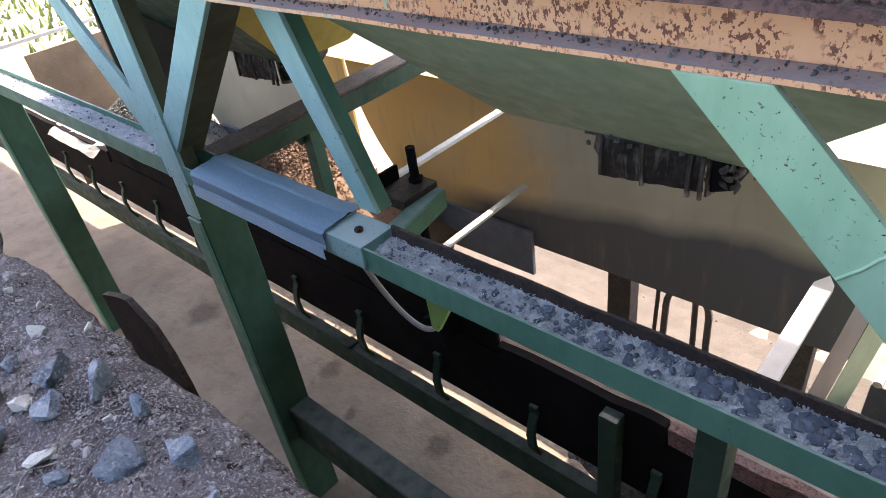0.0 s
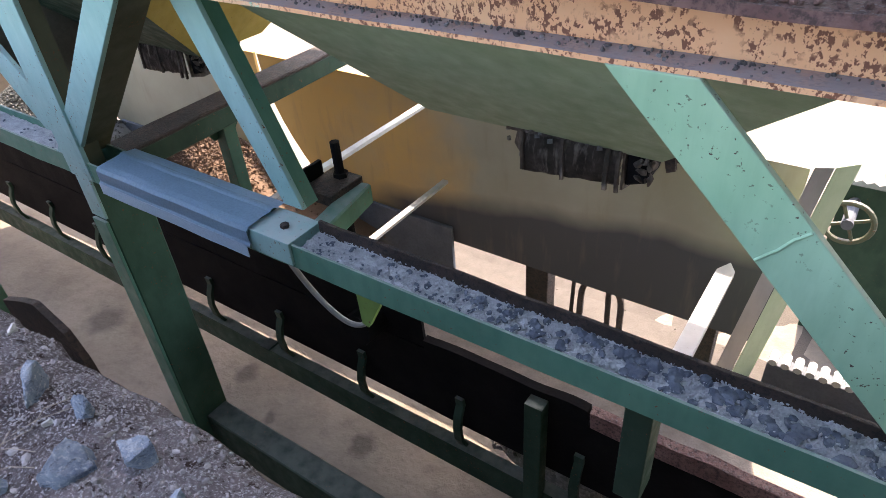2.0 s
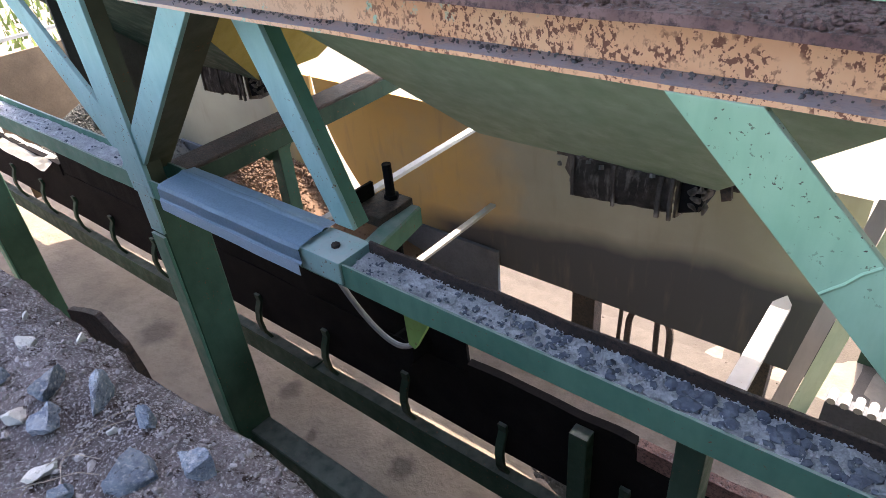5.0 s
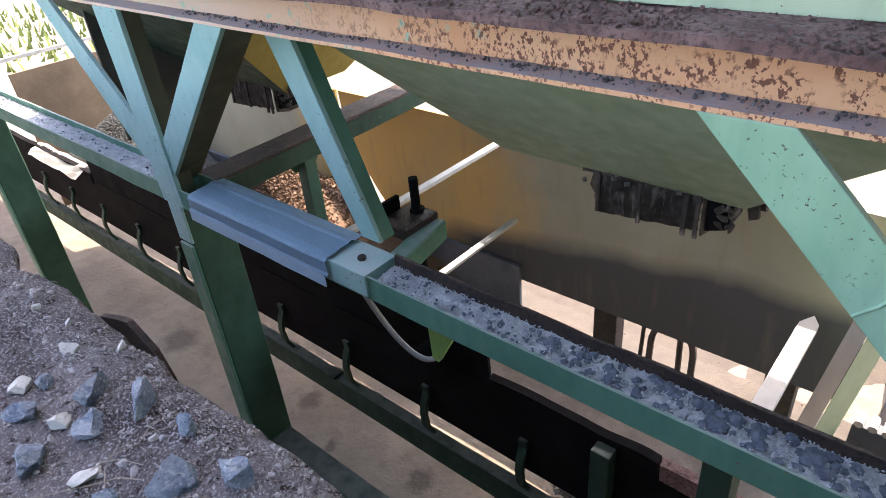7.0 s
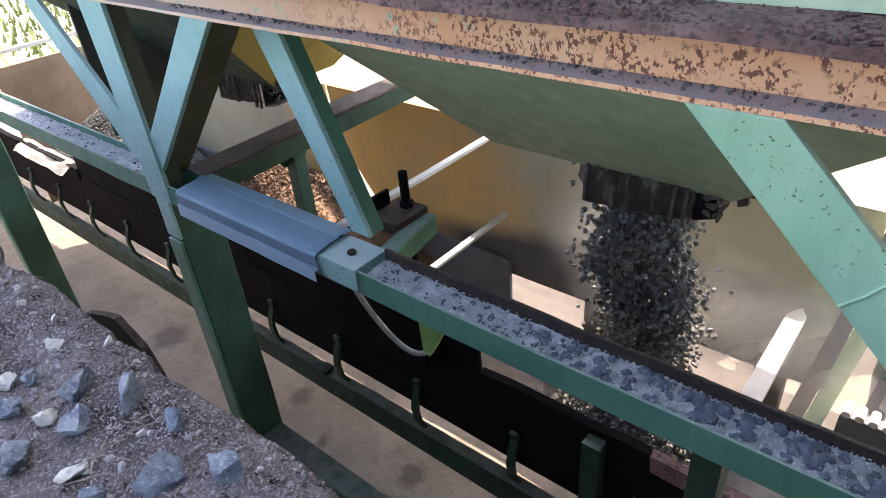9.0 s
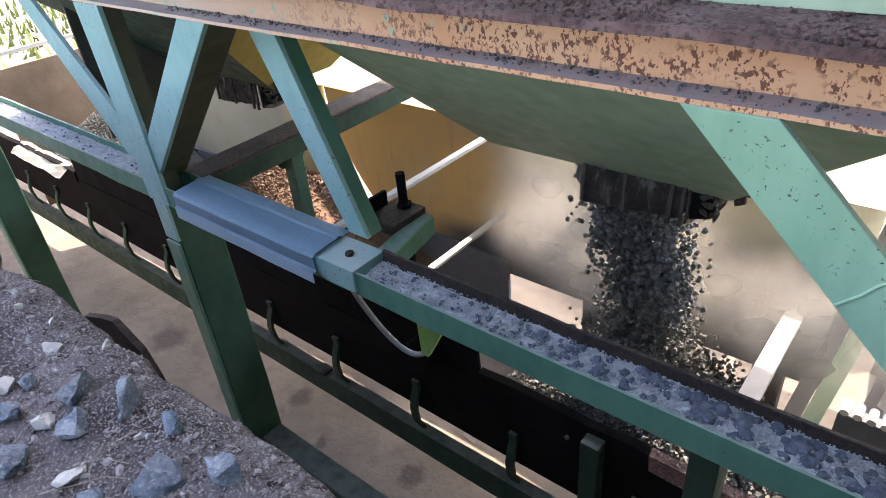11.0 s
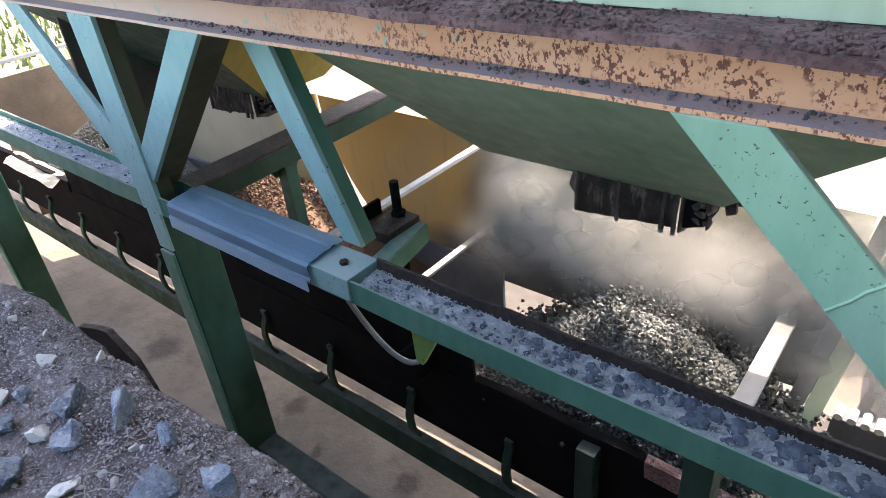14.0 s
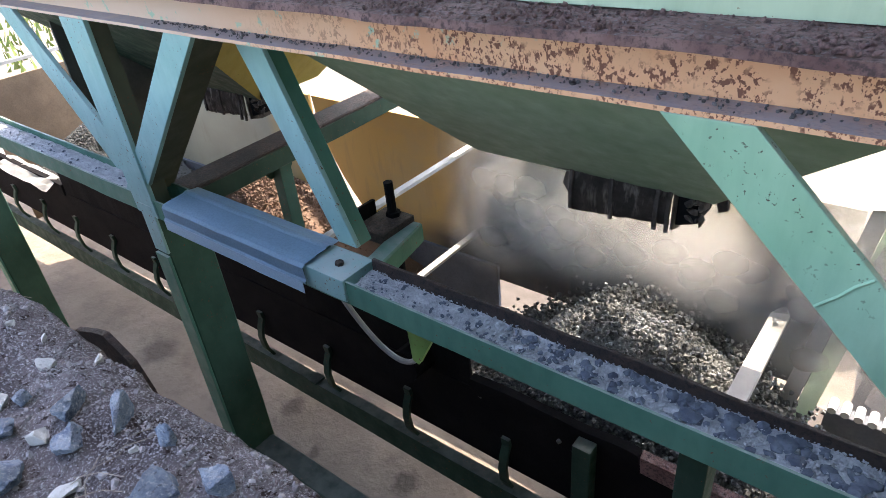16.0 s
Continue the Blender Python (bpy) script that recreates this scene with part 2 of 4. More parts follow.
def soil_material():
    k = Nodes("dry_soil", 0.95)
    k.bsdf.inputs["Specular IOR Level"].default_value = 0.2
    c = k.mix(k.ramp(k.noise(11, 8, 0.65), 0.35, 0.65), (0.115, 0.092, 0.098), (0.31, 0.27, 0.285))
    c = k.mix(k.ramp(k.noise(430, 6, 0.75), 0.53, 0.62), c, (0.66, 0.64, 0.68))
    c = k.mix(k.ramp(k.noise(100, 6, 0.75), 0.55, 0.63), c, (0.065, 0.042, 0.040))
    return k.colour(c).bump(k.noise(220, 8, 0.8), 1.0, 0.012).mat


SOIL = soil_material()


SPOTS = ((-1.36, 0.375, 0.09), (-0.93, 0.55, 0.06), (-0.97, 0.44, 0.035), (-0.45, 0.50, 0.05), (0.265, 0.475, 0.05), (-0.16, 0.38, 0.032), (0.62, 0.30, 0.03))


def ground_material():
    """Trodden dusty ground with mottling, grit and a few dark oily patches."""
    k = Nodes("pale_ground", 0.95)
    c = k.mix(k.ramp(k.noise(2.2, 8), 0.35, 0.65), (0.145, 0.122, 0.096), (0.215, 0.183, 0.147))
    c = k.mix(k.ramp(k.noise(14, 6, 0.65), 0.48, 0.7, 0, 0.55), c, (0.105, 0.086, 0.067))
    warp = k.n.new("ShaderNodeTexNoise")
    warp.inputs["Scale"].default_value = 14
    k.link(k.co, warp.inputs["Vector"])
    bend = k.n.new("ShaderNodeMix")
    bend.data_type, bend.blend_type = "RGBA", "LINEAR_LIGHT"
    bend.inputs[0].default_value = 0.035
    k.link(k.co, bend.inputs[6])
    k.link(warp.outputs["Color"], bend.inputs[7])
    for x, y, r in SPOTS:
        d = k.n.new("ShaderNodeVectorMath")
        d.operation = "DISTANCE"
        k.link(bend.outputs[2], d.inputs[0])
        d.inputs[1].default_value = (x, y, FLOOR)
        c = k.mix(k.ramp(d.outputs["Value"], 0.65 * r, 1.35 * r, 0.75, 0), c, (0.055, 0.048, 0.040))
    c = k.mix(k.ramp(k.noise(60, 5), 0.62, 0.72, 0, 0.6), c, (0.15, 0.12, 0.10))
    return k.colour(c).bump(k.noise(40, 8), 0.6, 0.008).mat


FLOOR = -1.45
GROUND = ground_material()


# ---- mesh helpers ----
def mesh_of(name, bm, material):
    me = bpy.data.meshes.new(name)
    bmesh.ops.recalc_face_normals(bm, faces=bm.faces)
    bmesh.ops.scale(bm, vec=(SCALE,) * 3, verts=bm.verts)
    bm.to_mesh(me)
    bm.free()
    me.materials.append(material)
    return me


def thing(name, label, category, at=(0, 0, 0), group="", kind=""):
    ob = new(name)
    ob.empty_display_size = 0.05
    ob.location = SCALE * Vector(at)
    return tagged(ob, label, category, group, kind)


def part(name, bm, material, parent=None, label=""):
    ob = new(name, mesh_of(name, bm, material) if isinstance(bm, bmesh.types.BMesh) else bm)
    if parent:
        ob.parent = parent
        ob.location = -parent.location
    if label:
        ob["label"] = label
    return ob


def add_box(bm, lo, hi, bevel=0.0, m=None):
    r = bmesh.ops.create_cube(bm, size=1.0, matrix=Matrix.LocRotScale([(a + b) / 2 for a, b in zip(lo, hi)], None, [b - a for a, b in zip(lo, hi)]))
    vs = r["verts"]
    if bevel:
        es = list({e for v in vs for e in v.link_edges})
        out = bmesh.ops.bevel(bm, geom=es, offset=bevel, segments=2, affect="EDGES", profile=0.6)
        vs = list({v for f in out["faces"] for v in f.verts} | {v for v in vs if v.is_valid})
    if m is not None:
        bmesh.ops.transform(bm, matrix=m, verts=vs)
    return vs


def box(lo, hi, bevel=0.003):
    bm = bmesh.new()
    add_box(bm, lo, hi, bevel)
    return bm


def sweep(section, p0, p1, up=(0, 1, 0), cuts=1, wobble=0.0):
    """A closed section of (across, depth) points carried from p0 to p1; depth runs along up. wobble: dents, in metres."""
    p0, p1, up = Vector(p0), Vector(p1), Vector(up)
    along = (p1 - p0).normalized()
    across = along.cross(up).normalized()
    deep = across.cross(along).normalized()
    bm = bmesh.new()
    rings = []
    for i in range(cuts + 1):
        c = p0.lerp(p1, i / cuts)
        ring = []
        for a, d in section:
            p = c + across * a + deep * d
            if wobble:
                p = p + wobble * Vector(noise.noise_vector(p * 9))
            ring.append(bm.verts.new(p))
        rings.append(ring)
    n = len(section)
    for r0, r1 in zip(rings, rings[1:]):
        for j in range(n):
            bm.faces.new((r0[j], r0[(j + 1) % n], r1[(j + 1) % n], r1[j]))
    bm.faces.new(rings[0])
    bm.faces.new(rings[-1][::-1])
    return bm


def along_x(section, x0, x1, cuts=20, wobble=0.0):
    """A closed section of (y, z) points carried along x."""
    return sweep([(y, -z) for y, z in section], (x0, 0, 0), (x1, 0, 0), (0, 0, -1), cuts, wobble)


def brace(xl0, xr0, z0, xl1, xr1, z1, y, depth):
    """A flat-ended sloping member whose ends are cut level."""
    return slab([(xl0, y, z0), (xl1, y, z1), (xr1, y, z1), (xr0, y, z0)], depth, (0, 1, 0))


def soften(bm, r=0.003):
    bmesh.ops.bevel(bm, geom=bm.edges[:], offset=r, segments=2, affect="EDGES", profile=0.6)
    return bm


def rect(a0, a1, d0, d1, r=0.004):
    """A rectangle section with cut corners."""
    return [(a0 + r, d0), (a1 - r, d0), (a1, d0 + r), (a1, d1 - r), (a1 - r, d1), (a0 + r, d1), (a0, d1 - r), (a0, d0 + r)]


def channel(a0, a1, d0, d1, t=0.006):
    """A U section: web at depth d0, flanges running to d1."""
    return [(a0, d0), (a1, d0), (a1, d1), (a1 - t, d1), (a1 - t, d0 + t), (a0 + t, d0 + t), (a0 + t, d1), (a0, d1)]


def tube(points, radius, sides=8):
    """A round bar through the points."""
    bm = bmesh.new()
    pts = [Vector(p) for p in points]
    rings = []
    for i, p in enumerate(pts):
        d = (pts[min(i + 1, len(pts) - 1)] - pts[max(i - 1, 0)]).normalized()
        q = d.to_track_quat("Z", "Y").to_matrix()
        rings.append([bm.verts.new(p + q @ Vector((radius * math.cos(2 * math.pi * k / sides), radius * math.sin(2 * math.pi * k / sides), 0))) for k in range(sides)])
    for r0, r1 in zip(rings, rings[1:]):
        for k in range(sides):
            bm.faces.new((r0[k], r0[(k + 1) % sides], r1[(k + 1) % sides], r1[k]))
    bm.faces.new(rings[0])
    bm.faces.new(rings[-1][::-1])
    return bm


def slab(corners, thickness, back):
    """A plate with the given corner loop, thickened along back."""
    bm = bmesh.new()
    off = Vector(back).normalized() * thickness
    a = [bm.verts.new(Vector(c)) for c in corners]
    b = [bm.verts.new(Vector(c) + off) for c in corners]
    n = len(a)
    bm.faces.new(a)
    bm.faces.new(b[::-1])
    for i in range(n):
        bm.faces.new((a[i], b[i], b[(i + 1) % n], a[(i + 1) % n]))
    return bm


def add_stone(bm, at, size, rng, level=1):
    """One broken stone: a lump cut by flat faces."""
    r = bmesh.ops.create_icosphere(bm, subdivisions=level, radius=size)
    q = Euler([rng.uniform(0, 6.28) for _ in range(3)]).to_matrix()
    sq = Vector((rng.uniform(0.7, 1.25), rng.uniform(0.55, 1.0), rng.uniform(0.45, 0.8)))
    planes = [(Vector([rng.gauss(0, 1) for _ in range(3)]).normalized(), rng.uniform(0.40, 0.72) * size) for _ in range(12 if level > 1 else 2)]
    for v in r["verts"]:
        p = v.co * (1 + (rng.uniform(-0.16, 0.16) if level == 1 else 0.0))
        for n, d in planes:
            over = p.dot(n) - d
            if over > 0:
                p = p - n * over
        if level > 1:
            p = p * (1 + 0.08 * noise.noise(p * (3.0 / size) + Vector(at) * 50) + 0.07 * noise.noise(p * (8.0 / size)) + 0.04 * noise.noise(p * (20.0 / size)))
        p = q @ Vector((p.x * sq.x, p.y * sq.y, p.z * sq.z))
        v.co = p + Vector(at)


def stones_mesh(name, spots, material, seed, level=1, cube=False):
    """Many stones in one mesh, each a lump of 20 faces, from a few moulds."""
    rng = random.Random(seed)
    moulds = []
    for _ in range(10):
        bm = bmesh.new()
        if cube:
            bmesh.ops.create_cube(bm, size=1.5)
            for v in bm.verts:
                v.co = Vector([c * rng.uniform(0.55, 1.15) for c in v.co])
        else:
            add_stone(bm, (0, 0, 0), 1.0, rng, level)
        bm.verts.index_update()
        moulds.append((np.array([v.co[:] for v in bm.verts]), [[v.index for v in f.verts] for f in bm.faces]))
        bm.free()
    verts, faces, base = [], [], 0
    for x, y, z, s in spots:
        vs, fs = moulds[rng.randrange(10)]
        e = np.array(Euler([rng.uniform(0, 6.28) for _ in range(3)]).to_matrix())
        verts.append(vs @ e.T * s + (x, y, z))
        faces += [[i + base for i in f] for f in fs]
        base += len(vs)
    me = bpy.data.meshes.new(name)
    me.from_pydata((SCALE * np.concatenate(verts)).tolist(), [], faces)
    me.materials.append(material)
    return me


# ---- setting ----
BANK = 0.345


def build_ground():
    bm = bmesh.new()
    xs = [-600, -60, -12] + [i * 0.25 for i in range(-24, 17)] + [12, 60, 600]
    ys = [-600, -60, -8] + [i * 0.25 for i in range(-2, 17)] + [12, 60, 600]
    grid = [[bm.verts.new((x, y, FLOOR + 0.02 * noise.noise((x * 1.3, y * 1.3, 0)) * (abs(x) < 6 and abs(y) < 5))) for y in ys] for x in xs]
    for i in range(len(xs) - 1):
        for j in range(len(ys) - 1):
            bm.faces.new((grid[i][j], grid[i + 1][j], grid[i + 1][j + 1], grid[i][j + 1]))
    ob = part("ground", bm, GROUND)
    tagged(ob, "pale dusty trodden ground with dark damp spots", "ground", kind="structure")


def bank_edge(x):
    return -0.498 + 0.05 * max(0.0, x - 1.15) + 0.014 * noise.noise((x * 7, 3.1, 0)) + 0.008 * noise.noise((x * 25, 9.7, 0))


def bank_height(x, y):
    far = max(0.0, min(1.0, (bank_edge(x) - y) / 0.05))
    h = BANK + 0.018 * noise.noise((x * 4, y * 4, 5)) + 0.008 * noise.noise((x * 17, y * 17, 2)) + 0.004 * noise.noise((x * 60, y * 60, 8))
    return h - 0.03 * (1 - far) ** 2


def build_bank():
    """The earth bank that the camera looks down from; its broken edge drops to the floor."""
    bm = bmesh.new()
    xs = [-9, -6, -4, -3, -2, -1.5] + [-1.2 + 0.0125 * i for i in range(216)] + [1.6, 1.8, 2.2, 3, 4, 6, 9]
    rows = [0, 0.006, 0.012, 0.02, 0.03, 0.042, 0.055, 0.07, 0.085, 0.1, 0.12, 0.14, 0.16, 0.18, 0.2, 0.23, 0.27, 0.32, 0.4, 0.6, 1, 2, 5, 9]
    lines = []
    for x in xs:
        e = bank_edge(x)
        line = [bm.verts.new((x, e - 0.02 + 0.03 * noise.noise((x * 6, zz * 6, 1)) + 0.012 * noise.noise((x * 22, zz * 22, 7)), zz)) for zz in (FLOOR - 0.1, -0.9, -0.6, -0.3, 0, 0.12, 0.2, 0.26, 0.3)]
        line += [bm.verts.new((x, e - r, bank_height(x, e - r))) for r in rows]
        lines.append(line)
    for a, b in zip(lines, lines[1:]):
        for j in range(len(a) - 1):
            bm.faces.new((a[j], b[j], b[j + 1], a[j + 1]))
    ob = part("earth_bank", bm, SOIL)
    for p in ob.data.polygons:
        p.use_smooth = True
    tagged(ob, "dry brown earth bank with a crumbling edge", "bank", kind="structure")


def build_east_blocker():
    # Unseen wall, added to darken the faces turned east.
    ob = part("east_light_blocker", box((2.62, -4.0, FLOOR - 0.1), (2.72, 1.0, 4.5), 0.01), DKGREEN)
    tagged(ob, "unseen dark green wall added to block side light", "wall", kind="structure")


# ---- bin frame ----
def build_frame():
    f = thing("bin_frame", "weathered green steel truss frame with rusty orange top beam", "frame")
    # bottom chord: a channel on its back, open upwards, full of dust and stones
    sec = [(0.0, -0.052), (0.083, -0.052), (0.083, 0.004), (0.077, 0.004), (0.077, -0.046), (0.005, -0.046), (0.005, 0.0), (0.0, 0.0)]
    part("bottom_chord", along_x(sec, -5, 0.06, 40, 0.002), GREEN, f)
    part("bottom_chord", along_x(sec, 0.062, 2.6, 40, 0.002), GREEN, f, "green channel with worn paint on its lip")
    part("back_lip", sweep(rect(-0.004, 0.004, -0.05, 0.006, 0.001), (0.752, 0.0765, 0.006), (2.6, 0.0765, 0.006), (0, 0, 1), 30, 0.003), DARKRUST, f, "rusted rear lip of the channel")
    # top chord
    part("lower_flange", along_x([(0.0, 0.436), (0.044, 0.436), (0.044, 0.443), (0.0, 0.442)], -5, 2.6, 90, 0.002), CHORD, f, "dusty lower flange of the beam")
    part("web", along_x([(0.040, 0.4435), (0.048, 0.4435), (0.048, 0.506), (0.040, 0.506)], -5, 2.6, 90, 0.0015), CHORD, f, "orange primed beam web with flaking rust")
    part("upper_flange", along_x([(-0.030, 0.5065), (0.085, 0.5065), (0.085, 0.517), (0.03, 0.519), (-0.028, 0.517)], -5, 2.6, 160, 0.005), RUST, f, "heavily rusted upper flange")
    part("rim_plate", along_x([(0.074, 0.519), (0.080, 0.519), (0.080, 0.60), (0.074, 0.60)], -5, 2.6, 40, 0.001), PALEGREEN, f, "pale green plate above the beam")
    # posts
    for x in (0.0, -1.72):
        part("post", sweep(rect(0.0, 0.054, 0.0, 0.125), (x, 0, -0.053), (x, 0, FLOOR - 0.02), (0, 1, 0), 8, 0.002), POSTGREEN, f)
        # Lighter green on this strip stands for light on the front face.
        part("post_lit_front", sweep(rect(-0.003, 0.057, -0.009, -0.001, 0.001), (x, 0, -0.17), (x, 0, FLOOR), (0, 1, 0), 8, 0.001), GREEN, f)
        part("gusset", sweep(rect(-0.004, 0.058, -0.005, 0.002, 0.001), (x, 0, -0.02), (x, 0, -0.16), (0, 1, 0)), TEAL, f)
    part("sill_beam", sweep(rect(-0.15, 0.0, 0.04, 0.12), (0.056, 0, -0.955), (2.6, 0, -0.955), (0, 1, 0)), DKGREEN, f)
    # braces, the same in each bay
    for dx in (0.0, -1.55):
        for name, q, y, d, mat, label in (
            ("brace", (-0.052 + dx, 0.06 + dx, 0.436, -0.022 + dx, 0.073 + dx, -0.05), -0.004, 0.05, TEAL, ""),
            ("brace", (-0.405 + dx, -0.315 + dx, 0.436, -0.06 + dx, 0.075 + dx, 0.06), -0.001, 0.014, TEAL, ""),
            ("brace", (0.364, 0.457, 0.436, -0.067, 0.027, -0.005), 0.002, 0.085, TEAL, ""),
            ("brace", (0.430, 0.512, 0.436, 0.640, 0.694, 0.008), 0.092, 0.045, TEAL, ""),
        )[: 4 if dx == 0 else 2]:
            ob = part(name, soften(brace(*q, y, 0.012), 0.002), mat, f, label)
            # Shade on the side faces is put into darker web paint.
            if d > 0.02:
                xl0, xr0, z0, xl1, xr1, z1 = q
                part("brace_web", brace(xr0 - 0.010, xr0 - 0.002, z0, xr1 - 0.010, xr1 - 0.002, z1, y + 0.0125, d - 0.0125), GREEN if d == 0.045 else OLIVE, ob, "web of the angle iron, side shade put in its darker paint")
    part("brace", soften(brace(1.326, 1.424, 0.436, 1.755, 1.853, 0.004, -0.003, 0.012), 0.002), MINT, f, "wide mint green plate brace with a welded joint")
    part("weld_seam", tube([(1.511, -0.003, 0.252), (1.522, -0.003, 0.264), (1.530, -0.003, 0.272), (1.541, -0.003, 0.288), (1.555, -0.003, 0.301)], 0.002, 6), MINT, f)
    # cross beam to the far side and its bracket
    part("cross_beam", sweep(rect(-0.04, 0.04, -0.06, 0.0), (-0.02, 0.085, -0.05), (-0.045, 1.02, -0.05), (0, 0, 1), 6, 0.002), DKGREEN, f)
    part("cross_beam_top", sweep(rect(-0.052, 0.046, 0.001, 0.012), (-0.02, 0.085, -0.05), (-0.045, 1.02, -0.05), (0, 0, 1), 10, 0.004), DARKRUST, f)
    part("knee_gusset", slab([(-0.075, 0.40, -0.11), (-0.075, 0.56, -0.11), (-0.075, 0.52, -0.17), (-0.075, 0.44, -0.17)], 0.008, (1, 0, 0)), POSTGREEN, f, "dusty gusset plate under the cross beam")
    part("knee_leg", box((-0.075, 0.455, -0.62), (-0.03, 0.50, -0.112), 0.003), POSTGREEN, f, "green leg under the cross beam")
    part("end_plate", box((0.634, -0.005, -0.045), (0.748, 0.082, 0.005), 0.002), TEAL, f, "pale green plate over the channel")
    part("bolt", tube([(0.70, 0.035, 0.0), (0.70, 0.035, 0.012)], 0.009, 6), DARKRUST, f)
    part("lug", slab([(0.865, 0.03, -0.054), (0.935, 0.03, -0.054), (0.925, 0.03, -0.09), (0.885, 0.03, -0.165), (0.87, 0.03, -0.16)], 0.012, (0, 1, 0)), YELLOWGREEN, f, "yellow-green lug under the channel")
    part("hanger_plate", box((-0.757, 0.24, -0.13), (-0.745, 0.53, 0.435), 0.002), DARKPLATE, f, "dark dusty hanger plate")
    part("hanger", box((1.385, 0.05, -0.33), (1.43, 0.11, -0.05), 0.003), DKGREEN, f)
    return f


def build_cover():
    """A folded galvanised sheet laid over the channel."""
    xs = [0.135 + 0.005 * i for i in range(103)]
    bm = bmesh.new()
    prof = [(-0.0175, -0.030), (-0.0172, -0.026), (-0.014, -0.022), (-0.014, 0.004), (-0.008, 0.011), (0.006, 0.013), (0.03, 0.014), (0.05, 0.0145), (0.055, 0.0175), (0.062, 0.0175), (0.067, 0.0145), (0.092, 0.012)]
    rows = []
    for i, x in enumerate(xs):
        row = []
        for y, z in prof:
            dx = 0.010 * noise.noise((y * 40, z * 30, 4)) if i == 102 else 0
            row.append(bm.verts.new((x + dx, y + 0.002 * noise.noise((x * 8, y * 20, 1)), z + 0.002 * noise.noise((x * 10, y * 30, 6)))))
        rows.append(row)
    for a, b in zip(rows, rows[1:]):
        for j in range(len(prof) - 1):
            bm.faces.new((a[j], b[j], b[j + 1], a[j + 1]))
    bmesh.ops.solidify(bm, geom=bm.faces[:], thickness=0.0015)
    c = thing("sheet_cover", "blue-grey galvanised sheet folded over the channel", "metal sheet")
    part("top_sheet", bm, GALV, c)
    part("front_fold", along_x([(-0.0195, -0.054), (-0.0180, -0.054), (-0.0180, -0.027), (-0.0195, -0.026)], 0.137, 0.64, 30, 0.0015), GALV, c)


def build_channel_fill():
    bm = bmesh.new()
    for x0, x1 in ((-4, 0.0), (0.75, 2.55)):
        n = int((x1 - x0) / 0.008)
        rows = []
        for i in range(n + 1):
            x = x0 + (x1 - x0) * i / n
            rows.append([bm.verts.new((x, y, -0.014 + 0.006 * noise.noise((x * 30, y * 30, 0)) + 0.003 * noise.noise((x * 90, y * 90, 4)) + 0.008 * max(0, x - 1.1))) for y in (0.006, 0.016, 0.026, 0.036, 0.046, 0.056, 0.066, 0.076)])
        for a, b in zip(rows, rows[1:]):
            for j in range(7):
                bm.faces.new((a[j], b[j], b[j + 1], a[j + 1]))
    ob = part("channel_dust", bm, DUST)
    tagged(ob, "grey stone dust lying in the channel", "dust", kind="stuff")
    rng = random.Random(5)
    fine = []
    for _ in range(9000):
        x = rng.choice((rng.uniform(-2.6, 0.0), rng.uniform(0.755, 1.75), rng.uniform(0.755, 1.75)))
        fine.append((x, rng.uniform(0.008, 0.074), -0.012 + rng.uniform(-0.003, 0.004) + 0.008 * max(0, x - 1.1), rng.uniform(0.0010, 0.0030)))
    tagged(part("channel_grit", stones_mesh("channel_grit", fine, DUST, 6), DUST), "fine grey grit lying in the channel", "grit", kind="stuff")
    chips = []
    for k in range(290):
        x = rng.uniform(0.765, 1.2) if k < 75 else rng.uniform(1.08, 1.72) if k < 225 else rng.uniform(-2.4, 0.0)
        size = rng.uniform(0.0034, 0.0075) if k < 75 or k >= 225 else rng.uniform(0.005, 0.0095) + 0.008 * max(0.0, min(1.0, (x - 1.1) / 0.3)) * rng.random()
        chips.append((x, rng.uniform(0.014, 0.066), -0.010 + 0.008 * max(0, x - 1.1), size))
    bits = []
    for _ in range(420):
        x = rng.uniform(0.3, 1.7)
        bits.append((x, 0.036 - abs(rng.gauss(0, 0.013)), 0.444, rng.uniform(0.0010, 0.0034) * (1.6 if rng.random() < 0.12 else 1)))
    bits = [b for b in bits if b[1] > 0.002]
    tagged(part("flange_debris", stones_mesh("flange_debris", bits, GRITDARK, 8), GRITDARK), "dark rust flakes and grit lying on the beam flange", "grit", kind="stuff")
    scale = [(rng.uniform(0.5, 1.65), rng.uniform(-0.024, 0.07), 0.519 + rng.uniform(-0.001, 0.001), rng.uniform(0.0012, 0.005)) for _ in range(1500)]
    tagged(part("rust_scale", stones_mesh("rust_scale", scale, RUST, 10), RUST), "crust of rust scale and grit on the upper flange", "rust", kind="stuff")
    moulds = [stones_mesh("stone_chip", [(0, 0, 0, 1.0)], CHIPSTONE, 100 + k) for k in range(12)]
    for k, (x, y, z, size) in enumerate(chips):
        chip = part("stone_chip", moulds[k % 12], None, ob)
        chip.matrix_basis = Matrix.LocRotScale(SCALE * Vector((x, y, z)), Euler((0, 0, rng.uniform(0, 6.28))), (size, size, 0.6 * size))


